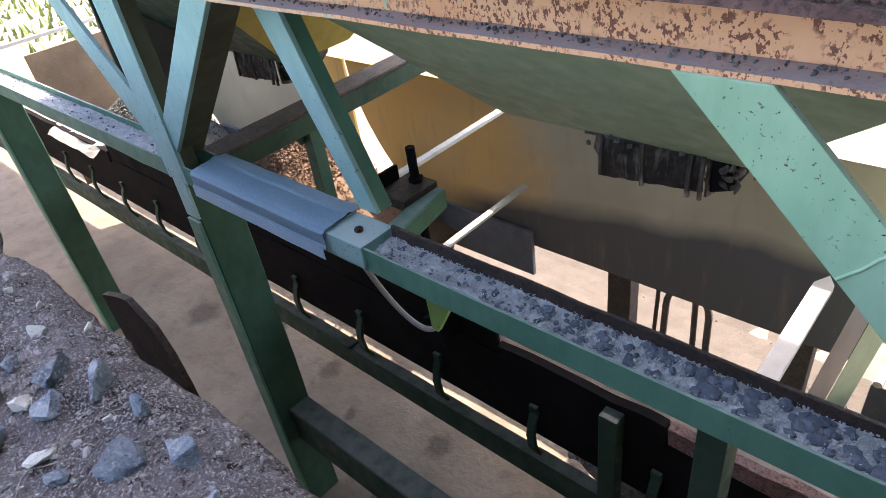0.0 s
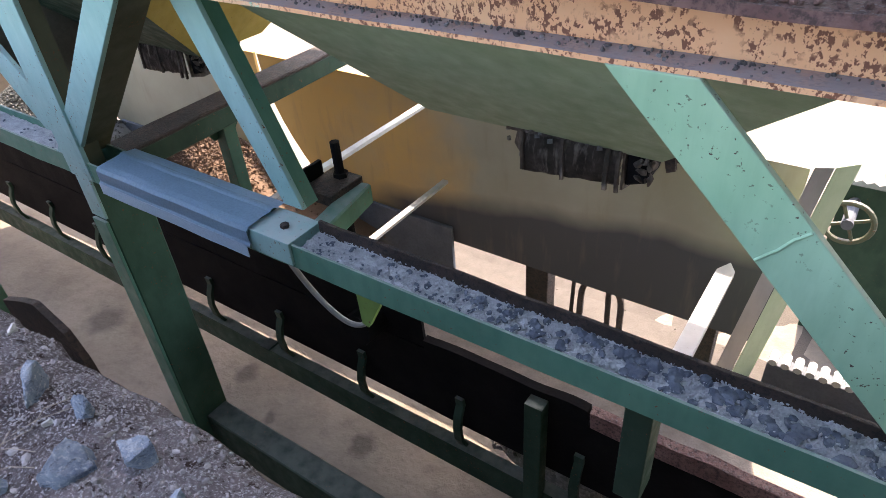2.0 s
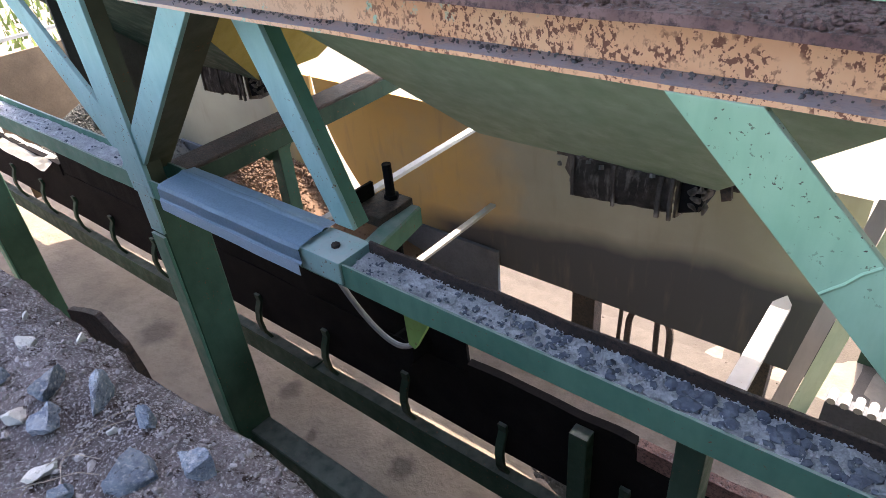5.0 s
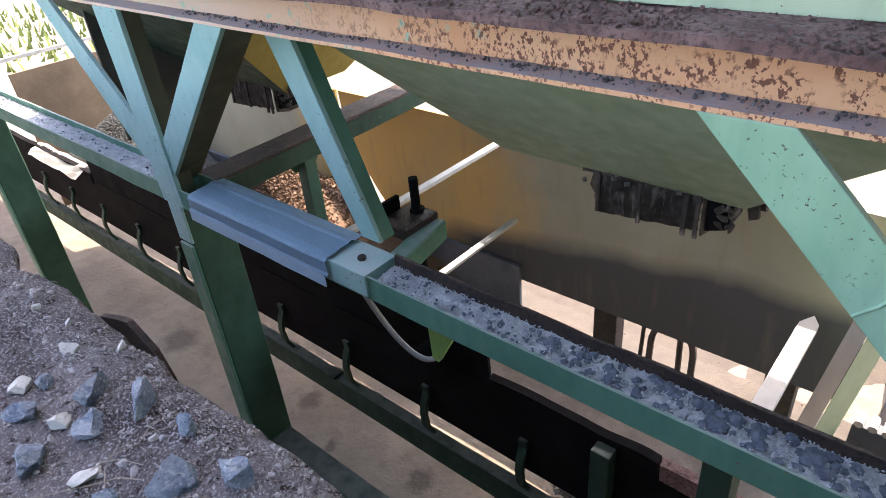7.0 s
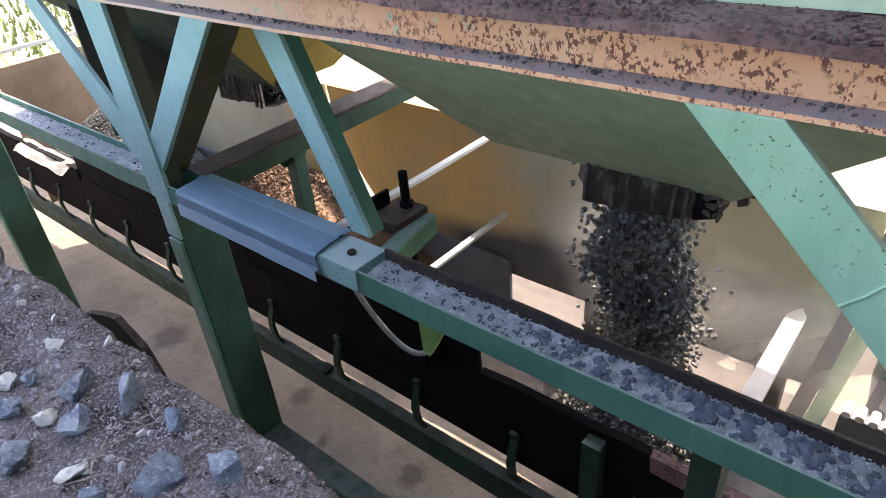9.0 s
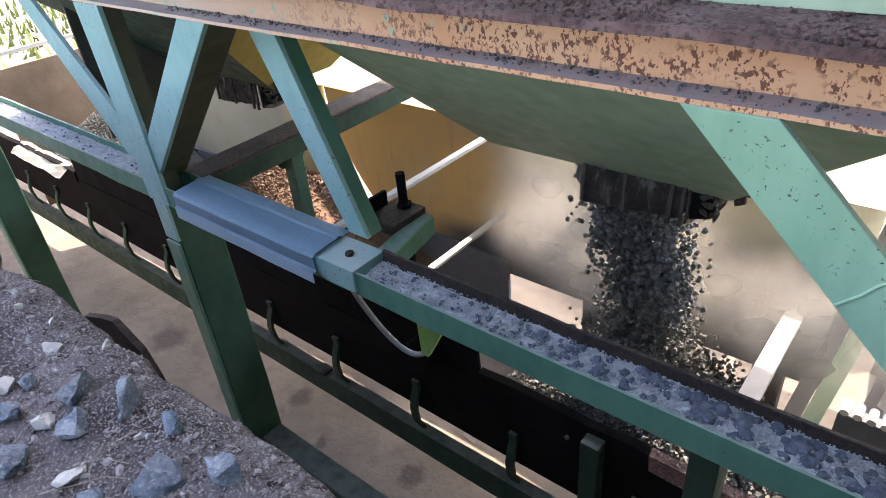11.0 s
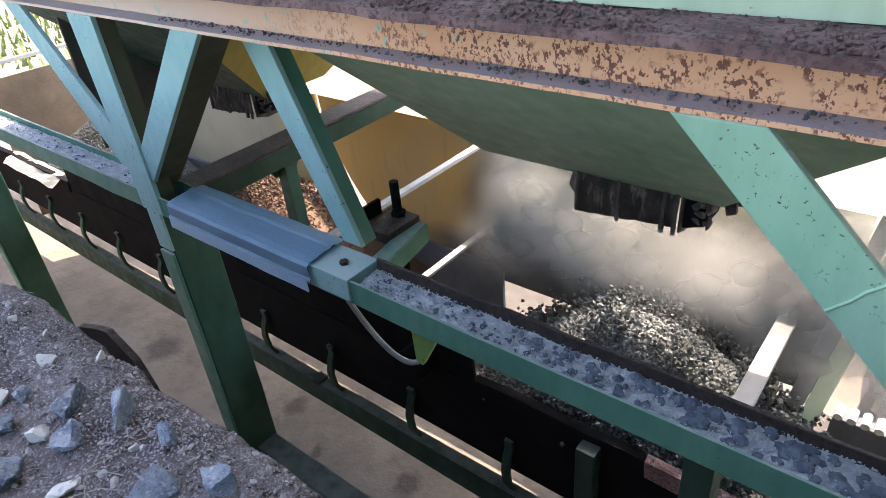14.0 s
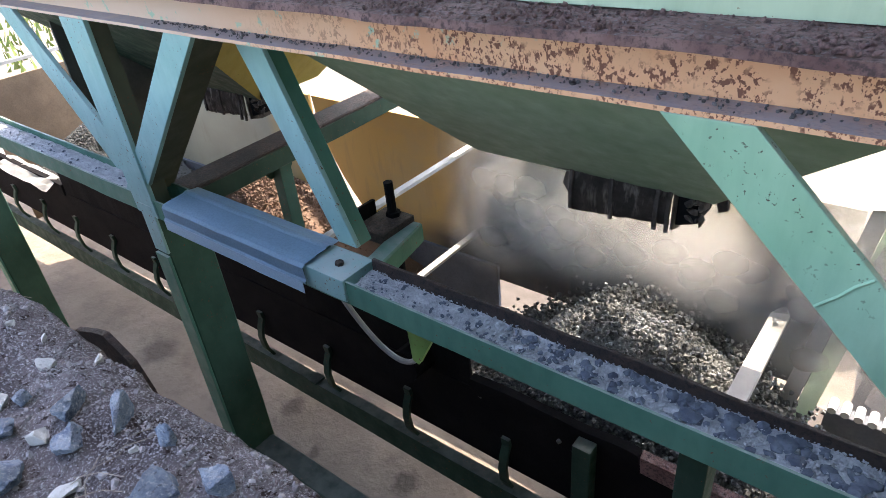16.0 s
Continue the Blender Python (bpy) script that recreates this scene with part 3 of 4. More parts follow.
# ---- hoppers ----
def build_hopper(cx, front, side, label):
    """One bin: a funnel of four sloping plates with a flap gate under it, the bin walls above."""
    h = thing("aggregate_hopper", label, "hopper", (cx, 0.6, 0))
    zb, zt = 0.02, 0.44
    x0, x1, y0, y1 = cx - 0.38, cx + 0.21, 0.58, 0.84
    X0, X1, Y0, Y1 = cx - 0.54, cx + 0.57, 0.10, 1.22
    B0, B1 = cx - 0.56, cx + 0.985
    a = [(x0, y0, zb), (x1, y0, zb), (x1, y1, zb), (x0, y1, zb)]
    b = [(X0, Y0, zt), (X1, Y0, zt), (X1, Y1, zt), (X0, Y1, zt)]
    t = 0.006
    part("front_plate", slab([a[0], a[1], b[1], b[0]], t, (0, 1, 0.4)), front, h)
    part("side_plate", slab([a[1], a[2], b[2], b[1]], t, (-1, 0, 0.4)), side, h)
    part("back_plate", slab([a[2], a[3], b[3], b[2]], t, (0, -1, 0.4)), front, h)
    part("side_plate", slab([a[3], a[0], b[0], b[3]], t, (1, 0, 0.4)), side, h)
    # Bin walls, out of view, are raised to keep sun off the front.
    for lo, hi in (((B0, Y0, zt), (B1, Y0 + t, 2.05)), ((B0, Y1 - t, zt), (B1, Y1, 2.05)), ((B0, Y0 + t, zt), (B0 + t, Y1 - t, 2.05)), ((B1 - t, Y0 + t, zt), (B1, Y1 - t, 2.05))):
        part("bin_wall", box(lo, hi, 0.001), front, h)
    part("ledge", box((X1 - 0.004, Y0 + t, zt - t), (B1 - t, Y1 - t, zt), 0.001), front, h)
    return h


def build_gate(cx, z0=0.02):
    """A mud-caked clamshell gate: stiffened front flap, flared wing, curved end cheek, hinge."""
    g = thing("discharge_gate", "mud-caked dark discharge gate hanging under the hopper", "gate", (cx, 0.7, z0 + 0.03), "discharge gates")
    x0, x1 = cx - 0.112, cx + 0.128
    bm = bmesh.new()
    n = 44
    rows = []
    for i in range(n + 1):
        x = x0 + (x1 - x0) * i / n
        drop = -0.100 - 0.004 * noise.noise((x * 40, 0.3, 0)) + 0.012 * i / n
        rows.append([bm.verts.new((x, 0.575 - 0.010 * math.sin(k / 8 * 2.8) + 0.003 * noise.noise((x * 40, k * 0.8, 3)), z0 + 0.004 + 0.010 * i / n + drop * k / 8)) for k in range(9)])
    for r0, r1 in zip(rows, rows[1:]):
        for k in range(8):
            bm.faces.new((r0[k], r1[k], r1[k + 1], r0[k + 1]))
    bmesh.ops.solidify(bm, geom=bm.faces[:], thickness=0.010)
    part("flap", bm, MUD, g)
    for x, w in ((x0 + 0.006, 0.004), (x0 + 0.105, 0.004), (x1 - 0.030, 0.005), (x1 - 0.004, 0.004)):
        part("stiffener", sweep(rect(-w, w, 0.0, 0.008, 0.001), (x, 0.572, z0 + 0.008), (x + 0.002, 0.566, z0 - 0.088), (0, -1, 0), 10, 0.003), MUD, g)
    part("wing", slab([(x0 + 0.002, 0.578, z0 + 0.006), (x0 - 0.022, 0.60, z0 + 0.004), (x0 - 0.042, 0.615, z0 - 0.055), (x0 - 0.030, 0.61, z0 - 0.066), (x0 + 0.002, 0.585, z0 - 0.074)], 0.006, (0, 1, 0)), MUD, g, "bent dark side wing of the gate")
    for sx, w in ((x0, 0.004), (x1 + 0.001, 0.005)):
        fan = [(0.575, z0 + 0.01), (0.575, z0 - 0.085), (0.62, z0 - 0.098), (0.68, z0 - 0.095), (0.74, z0 - 0.078), (0.79, z0 - 0.045), (0.81, z0 + 0.0), (0.80, z0 + 0.012)]
        part("cheek", slab([(sx, y, z) for y, z in fan], w, (1, 0, 0)), MUD, g)
    # Black box stands in for the dark open recess at this end.
    part("dark_open_end", soften(slab([(x1 + 0.007, 0.582, z0 + 0.012), (x1 + 0.007, 0.582, z0 - 0.078), (x1 + 0.052, 0.590, z0 - 0.066), (x1 + 0.060, 0.590, z0 + 0.014)], 0.09, (0, 1, 0)), 0.006), RUBBER, g, "black box filling the dark open end of the gate")
    rng = random.Random(11)
    for k in range(9):
        lump = bmesh.new()
        add_stone(lump, (x1 + rng.uniform(0.012, 0.062), 0.580 + rng.uniform(-0.004, 0.02), z0 - rng.uniform(0.002, 0.060)), rng.uniform(0.012, 0.020), rng, 2)
        part("clod", lump, MUD, g)
    part("lip", sweep(rect(-0.004, 0.004, 0, 0.016, 0.001), (x0 - 0.040, 0.570, z0 + 0.004), (x1 + 0.10, 0.570, z0 + 0.024), (0, 1, 0), 16, 0.005), MUD, g)
    part("hinge_pin", tube([(x1 + 0.03, 0.60, z0 + 0.002), (x1 + 0.118, 0.60, z0 + 0.008)], 0.012, 8), DARKRUST, g)
    part("hinge_lug", slab([(x1 + 0.082, 0.575, z0 + 0.026), (x1 + 0.105, 0.575, z0 + 0.028), (x1 + 0.112, 0.575, z0 - 0.012), (x1 + 0.094, 0.575, z0 - 0.020)], 0.012, (0, 1, 0)), DARKRUST, g)
    return g


# ---- far side ----
def build_far_wall(name, dx):
    w = thing(name, "dusty beige steel side plate behind the belt", "wall", kind="structure")
    edge = [(-0.55, -0.165)]
    for i in range(9):
        u = i / 8
        edge.append((-0.54 + 0.10 * u + 0.22 * u * u, -0.26 - 0.51 * u))
    corners = [(x + dx, 1.05, z) for x, z in edge] + [(0.98 + dx, 1.05, -0.77), (0.98 + dx, 1.05, -0.165)]
    if dx == 0:
        corners[-2:] = [(1.475, 1.05, -0.77), (1.475, 1.05, -0.165)]
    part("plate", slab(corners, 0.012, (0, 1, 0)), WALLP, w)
    part("lower_plate", box((-0.22 + dx, 1.03, -0.90), (0.37 + dx, 1.046, -0.70), 0.002), SKIRT, w, "blue-grey lower plate")
    # Uprights double as post shadows; stays and hoop stand in for shadows.
    for x in (0.672, -0.25, 1.262):
        part("dark_upright", box((x + dx, 1.065, FLOOR), (x + dx + 0.09, 1.13, -0.70), 0.003), DARKRUST, w)
    part("shadow_stay", tube([(0.83 + dx, 1.10, FLOOR), (0.86 + dx, 1.08, -0.71)], 0.008, 6), DARKRUST, w)
    part("shadow_stay", tube([(1.00 + dx, 1.10, FLOOR), (0.985 + dx, 1.08, -0.71)], 0.010, 6), DARKRUST, w)
    hoop = [(0.955 + dx - 0.075 * math.cos(a * math.pi / 14), 1.10, -0.86 + 0.10 * math.sin(a * math.pi / 14)) for a in range(15)]
    part("ring_shadow_hoop", tube([(0.87 + dx, 1.10, FLOOR)] + hoop + [(1.04 + dx, 1.10, FLOOR)], 0.012, 6), DARKRUST, w)


def build_struts():
    for x, z, y0, y1 in ((0.36, -0.16, 0.09, 1.045), (0.35, -0.50, 0.40, 1.045)):
        tagged(part("tie_bar", box((x - 0.012, y0, z - 0.012), (x + 0.012, y1, z), 0.002), WHITEPAINT), "pale dusty steel tie bar", "bar", group="tie bars")
    bm = slab([(1.338, 0.45, -0.432), (1.338, 0.90, -0.432), (1.362, 0.945, -0.432), (1.382, 0.91, -0.432), (1.382, 0.45, -0.432)], 0.02, (0, 0, -1))
    tagged(part("tie_bar", bm, WHITEPAINT), "white painted flat tie bar with a pointed sunlit end", "bar", group="tie bars")
    p = thing("support_post", "pale green steel post beside the belt", "post")
    part("face", slab([(1.30, 0.90, FLOOR), (1.35, 0.90, FLOOR), (1.530, 0.90, -0.075), (1.492, 0.90, -0.083)], 0.010, (0, 1, 0)), WHITEPAINT, p)
    part("flange", slab([(1.352, 0.904, FLOOR), (1.402, 0.952, FLOOR), (1.578, 0.952, -0.078), (1.532, 0.904, -0.076)], 0.008, (0, 1, 0)), PALEGREEN, p)
    for x, z in ((-2.74, -0.16),):
        tagged(part("tie_bar", box((x - 0.012, 0.3, z - 0.02), (x + 0.012, 1.045, z), 0.002), WHITEPAINT), "pale dusty steel tie bar", "bar", group="tie bars")


# ---- conveyor ----
def build_conveyor():
    c = thing("belt_conveyor", "black troughed belt conveyor on a green rail", "conveyor")
    x0, x1 = -5.0, 2.6
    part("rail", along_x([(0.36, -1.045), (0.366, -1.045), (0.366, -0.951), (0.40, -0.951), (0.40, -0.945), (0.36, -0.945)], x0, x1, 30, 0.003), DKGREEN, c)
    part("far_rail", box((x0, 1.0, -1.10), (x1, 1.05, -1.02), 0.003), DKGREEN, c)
    belt = [(0.405, -0.60), (0.43, -0.815), (0.50, -0.84), (0.62, -0.852), (0.76, -0.852), (0.82, -0.835), (0.86, -0.80), (0.866, -0.81), (0.825, -0.848), (0.76, -0.865), (0.60, -0.865), (0.50, -0.853), (0.42, -0.825), (0.395, -0.60)]
    part("belt", along_x(belt, x0, x1, 30, 0.003), BELT, c, "belt covered in pale dust")
    part("side_skirt", along_x([(0.380, -0.60), (0.392, -0.60), (0.403, -0.868), (0.391, -0.868)], x0, x1, 30, 0.003), RUBBER, c, "black rubber side skirt")
    strip = [(0.374, -0.558), (0.395, -0.552), (0.397, -0.612), (0.374, -0.612)]
    part("skirt_strip", along_x(strip, 1.22, x1, 20, 0.006), RUST, c, "rusty brown clamping strip")
    part("skirt_strip", along_x(strip, 0.73, 1.215, 20, 0.006), RUBBER, c)
    part("skirt_strip", along_x(strip, x0, -1.705, 30, 0.006), RUBBER, c)
    # Black sheet added to keep the gap above the skirt dark.
    part("gap_sheet", along_x([(0.378, -0.44), (0.388, -0.44), (0.394, -0.612), (0.384, -0.612)], -1.7, 0.725, 60, 0.006), RUBBER, c, "black sheet added to close the dark gap above the skirt")
    curve = [(0.378, -0.948), (0.356, -0.90), (0.350, -0.845), (0.358, -0.80), (0.374, -0.765), (0.370, -0.735)]
    bm = bmesh.new()
    prof = []
    for i in range(len(curve)):
        prof.append(curve[i])
    loop = [Vector((0, y, z)) for y, z in prof] + [Vector((0, y + 0.012, z)) for y, z in prof[::-1]]
    a = [bm.verts.new(p + Vector((-0.013, 0, 0))) for p in loop]
    b = [bm.verts.new(p + Vector((0.013, 0, 0))) for p in loop]
    n = len(loop)
    for i in range(n):
        bm.faces.new((a[i], a[(i + 1) % n], b[(i + 1) % n], b[i]))
    k = len(prof)
    for i in range(k - 1):
        bm.faces.new((a[i], a[i + 1], a[n - 2 - i], a[n - 1 - i]))
        bm.faces.new((b[n - 1 - i], b[n - 2 - i], b[i + 1], b[i]))
    me = mesh_of("idler_bracket", bm, DKGREEN)
    foot = mesh_of("bracket_foot", box((-0.022, 0.35, -0.945), (0.022, 0.40, -0.935), 0.002), DKGREEN)
    for i in range(-12, 7):
        x = 0.105 + 0.365 * i
        br = part("idler_bracket", me, None, c)
        br.location.x = SCALE * x
        part("bracket_foot", foot, None, br)
    part("tall_bracket", box((1.06, 0.335, -1.0), (1.11, 0.375, -0.58), 0.004), DKGREEN, c)
    part("roller", tube([(0.55, 0.30, -0.55), (0.55, 0.40, -0.56)], 0.05, 14), RUBBER, c)
    for i in range(-4, 3):
        part("leg", box((0.3 + 1.4 * i, 0.985, FLOOR), (0.34 + 1.4 * i, 1.025, -1.10), 0.003), DKGREEN, c)
    return c


def build_cable():
    pts = []
    for i in range(25):
        u = i / 24
        pts.append((0.675 + 0.24 * u, 0.03 + 0.03 * math.sin(3 * u), -0.05 - 0.60 * u * (1 - u) - 0.03 * u))
    tagged(part("hanging_cable", tube(pts, 0.006, 8), CABLE), "grey cable hanging in a loop under the channel", "cable")


def build_bracket():
    b = thing("load_cell_bracket", "green bracket with a black threaded rod", "bracket")
    part("arm", sweep(rect(-0.022, 0.022, -0.05, 0.0), (0.725, 0.085, -0.02), (0.69, 0.27, -0.02), (0, 0, 1)), GREEN, b)
    part("plate", box((0.605, 0.17, -0.03), (0.69, 0.275, -0.005), 0.003), DARKRUST, b)
    part("threaded_rod", tube([(0.648, 0.25, 0.078), (0.652, 0.25, -0.22)], 0.0105, 10), RUBBER, b)
    part("nut", tube([(0.651, 0.25, -0.004), (0.651, 0.25, 0.006)], 0.017, 6), RUBBER, b)
    part("lug", box((0.60, 0.18, -0.005), (0.61, 0.24, 0.03), 0.002), RUBBER, b)


# ---- loose stuff ----
def build_rocks():
    rng = random.Random(3)
    big = ((1.092, -0.560, 0.0155, 0), (1.134, -0.542, 0.0125, 0), (1.183, -0.532, 0.0145, 0), (1.126, -0.576, 0.0125, 0), (1.095, -0.588, 0.0115, 1), (1.039, -0.577, 0.0115, 0), (1.110, -0.618, 0.015, 0), (1.222, -0.565, 0.0165, 0),
           (1.249, -0.534, 0.0150, 0), (1.038, -0.513, 0.0060, 1), (1.014, -0.547, 0.0075, 1), (1.156, -0.589, 0.0048, 1), (1.160, -0.602, 0.0085, 1), (1.117, -0.569, 0.0085, 0), (1.143, -0.547, 0.0041, 0), (1.171, -0.552, 0.0039, 1),
           (1.060, -0.603, 0.012, 0), (1.028, -0.592, 0.010, 1), (0.93, -0.54, 0.005, 1), (0.97, -0.53, 0.0045, 1), (1.30, -0.545, 0.011, 0), (1.19, -0.600, 0.010, 0))
    for x, y, s, pale in big:
        bm = bmesh.new()
        add_stone(bm, (x, y, bank_height(x, y) + 0.3 * s), 1.35 * s, rng, 4)
        tagged(part("rock", bm, PALESTONE if pale else ROCK), "pale angular stone lying on the soil" if pale else "blue-grey broken rock lying on the soil", "rock", group="rocks on the bank")
    small = []
    for _ in range(13000):
        x, r = rng.uniform(0.6, 1.45), abs(rng.gauss(0, 0.09)) + 0.002
        y = bank_edge(x) - r
        small.append((x, y, bank_height(x, y), rng.uniform(0.0005, 0.0017) * (3.0 if rng.random() < 0.03 else 1)))
    tagged(part("soil_pebbles", stones_mesh("soil_pebbles", small, SOILSTONE, 9), SOILSTONE), "small pale pebbles strewn on the soil", "pebbles", kind="stuff")


def build_heap(cx, cy, top, material, seed, name, label):
    rng = random.Random(seed)
    spots = []
    for _ in range(7000):
        r, a = abs(rng.gauss(0, 0.2)), rng.uniform(0, 6.28)
        x, y = cx + r * 1.4 * math.cos(a), cy + r * 0.9 * math.sin(a)
        if y > 1.04 or y < 0.41:
            continue
        spots.append((x, y, top - 0.72 * r + rng.uniform(-0.012, 0.006), rng.uniform(0.004, 0.0085)))
    bm = bmesh.new()
    rings = []
    for k in range(13):
        q = 0.05 * k
        rings.append([bm.verts.new((cx + 1.4 * q * math.cos(a * 0.2618), max(0.415, min(1.035, cy + 0.9 * q * math.sin(a * 0.2618))), top - 0.012 - 0.72 * q + 0.01 * noise.noise((q * 9, a, seed)))) for a in range(24)])
    for r0, r1 in zip(rings[1:], rings[2:]):
        for a in range(24):
            bm.faces.new((r0[a], r1[a], r1[(a + 1) % 24], r0[(a + 1) % 24]))
    bm.faces.new(rings[1])
    heap = tagged(part(name, bm, material), label, "heap", kind="stuff")
    part("loose_stones", stones_mesh("loose_stones", spots, material, seed + 1), None, heap)


def build_straws():
    rng = random.Random(21)
    lines = [[(1.164, -0.533), (1.163, -0.548), (1.168, -0.562), (1.163, -0.580), (1.160, -0.606)], [(1.176, -0.531), (1.168, -0.556), (1.160, -0.572)], [(1.201, -0.577), (1.185, -0.585), (1.17, -0.60), (1.15, -0.63)], [(1.155, -0.57), (1.168, -0.588), (1.193, -0.60)], [(1.150, -0.59), (1.17, -0.578), (1.19, -0.57)], [(1.16, -0.60), (1.17, -0.615), (1.19, -0.63)]]
    for _ in range(7):
        x, a, n = rng.uniform(0.75, 1.3), rng.uniform(0, 6.28), rng.uniform(0.004, 0.010)
        y = bank_edge(x) - abs(rng.gauss(0, 0.03)) - 0.012
        lines.append([(x, y), (x + n * math.cos(a), y + n * math.sin(a) * 0.5), (x + 1.8 * n * math.cos(a + 0.4), y + 1.8 * n * math.sin(a + 0.4) * 0.5)])
    for pts in lines:
        p3 = [(x, y, max(bank_height(x, min(y, bank_edge(x) - 0.02)), 0.32) + 0.003 + 0.003 * (i % 2)) for i, (x, y) in enumerate(pts)]
        tagged(part("straw", tube(p3, 0.00032, 5), STRAW), "dry straw stalk lying on the soil", "straw", group="straws on the bank")


def build_yard():
    """What shows past the end of the bins and along the far belt."""
    bm = bmesh.new()
    rows = []
    for i in range(90):
        x = 1.50 + 0.02 * i
        z = 0.012 * (i % 2)
        rows.append([bm.verts.new((x, 2.0, -0.66 + z)), bm.verts.new((x, 2.7, -0.40 + z))])
    for a, b in zip(rows, rows[1:]):
        bm.faces.new((a[0], b[0], b[1], a[1]))
    bmesh.ops.solidify(bm, geom=bm.faces[:], thickness=0.004)
    spill = []
    g = random.Random(91)
    for _ in range(1500):
        x, y = g.uniform(0.25, 1.45), 1.28 + abs(g.gauss(0, 0.16))
        spill.append((x, y, FLOOR + 0.012 + 0.05 * math.exp(-((y - 1.35) / 0.2) ** 2), g.uniform(0.003, 0.006)))
    tagged(part("spilled_gravel", stones_mesh("spilled_gravel", spill, PALEGRAVEL, 92), PALEGRAVEL), "spilled brown gravel on the sunlit ground", "gravel", kind="stuff")
    # Sand bed added in a dark tone so the sunlit ground looks beige.
    top = bmesh.new()
    lines = []
    for i in range(50):
        x = -1.3 + 0.06 * i
        lines.append([top.verts.new((x, y, FLOOR + 0.004 + 0.055 * math.exp(-((y - 1.38) / 0.25) ** 2) * min(1, i / 8, (49 - i) / 8) + 0.006 * noise.noise((x * 9, y * 9, 1)))) for y in (1.0, 1.1, 1.18, 1.25, 1.3, 1.36, 1.42, 1.5, 1.6, 1.75, 2.1, 3.2)])
    for a, b in zip(lines, lines[1:]):
        for j in range(11):
            top.faces.new((a[j], b[j], b[j + 1], a[j + 1]))
    tagged(part("sand_spill", top, SANDBED), "low bed of brown sand, darkened to tone down the sunlit ground", "sand", kind="stuff")
    crumple = bmesh.new()
    rows = [[crumple.verts.new((-2.38 + 0.06 * i, 0.325 + 0.025 * j, -0.548 + 0.02 * noise.noise((i * 0.5, j * 0.5, 3)) - 0.014 * abs(j - 3))) for j in range(5)] for i in range(11)]
    for a, b in zip(rows, rows[1:]):
        for j in range(4):
            crumple.faces.new((a[j], b[j], b[j + 1], a[j + 1]))
    bmesh.ops.solidify(crumple, geom=crumple.faces[:], thickness=0.003)
    tagged(part("white_sheet", crumple, WHITEPAINT), "crumpled white sheet lying over the belt edge", "sheet")
    shed = thing("low_shed", "low shed with a white corrugated roof", "shed")
    part("roof", bm, WHITEPAINT, shed, "sunlit white corrugated roof sheet")
    part("wall", box((1.55, 2.05, FLOOR), (3.2, 2.65, -0.70), 0.003), DKGREEN, shed)
    wx, wy, wz = 1.60, 1.88, -0.77
    wheel = thing("flywheel", "dull grey-green spoked flywheel under the shed roof", "wheel", (wx, wy, wz))
    ring = [(wx + 0.085 * math.cos(a / 12 * math.pi), wy, wz + 0.085 * math.sin(a / 12 * math.pi)) for a in range(25)]
    part("rim", tube(ring, 0.011, 8), OLIVE, wheel)
    for k in range(4):
        a = 0.4 + k * math.pi / 2
        part("spoke", tube([(wx, wy, wz), (wx + 0.08 * math.cos(a), wy, wz + 0.08 * math.sin(a))], 0.007, 6), OLIVE, wheel)
    part("hub", tube([(wx, wy - 0.02, wz), (wx, 2.048, wz)], 0.022, 10), SKIRT, wheel)
    tail = thing("tail_plate", "grey dusty steel tail plate with a row of round studs", "plate")
    part("plate", box((1.515, 1.02, FLOOR), (2.6, 1.06, -0.80), 0.003), SKIRT, tail)
    for k in range(12):
        x = 1.53 + 0.034 * k
        part("stud", tube([(x, 1.015, -0.79), (x, 1.065, -0.79)], 0.012, 10), WHITEPAINT, tail)
    tagged(part("partition_plate", box((-2.52, 0.43, -1.0), (-2.505, 1.05, -0.20), 0.002), BROWNPLATE), "brown dusty steel partition plate between the bays", "plate")
    bm = slab([(x, -0.37, z) for x, z in ((0.42, 0.00), (0.51, 0.035), (0.56, 0.05), (0.63, 0.02), (0.655, -0.03), (0.665, -0.10), (0.67, FLOOR), (0.45, FLOOR))], 0.012, (0, 1, 0))
    tagged(part("rusted_sheet", bm, DARKRUST), "torn rusty steel sheet standing on edge against the bank", "metal sheet")
    rng = random.Random(33)
    blades = bmesh.new()
    for _ in range(500):
        x, y, h = rng.uniform(-13, -8), rng.uniform(2.0, 5.0), rng.uniform(0.05, 0.2)
        a = rng.uniform(0, 6.28)
        d = Vector((math.cos(a), math.sin(a), 0)) * 0.03
        p = Vector((x, y, FLOOR))
        blades.faces.new([blades.verts.new(v) for v in (p - d, p + d, p + Vector((rng.uniform(-0.05, 0.05), rng.uniform(-0.05, 0.05), h)))])
    tagged(part("grass", blades, GRASS), "sunlit green grass far along the yard", "grass", kind="stuff")


# ---- gravel and dust in motion ----
PILE = Vector((1.03, 0.71, -0.892))


HIGH = 0.49


def grown(t):
    """How much of the pile's height has built up at t seconds."""
    return min(1.0, max(0.0, (t - 7.6) / 5.6)) ** 0.62


def pile_height(x, y):
    """Height of the finished pile over its foot."""
    dx, dy = x / (0.70 if x > 0 else 0.55), y / 0.40
    r = math.sqrt(dx * dx + dy * dy)
    return HIGH * (1.0 - (math.sqrt(r * r + 0.03) - 0.12)) + 0.016 * noise.noise((x * 8, y * 8, 2))


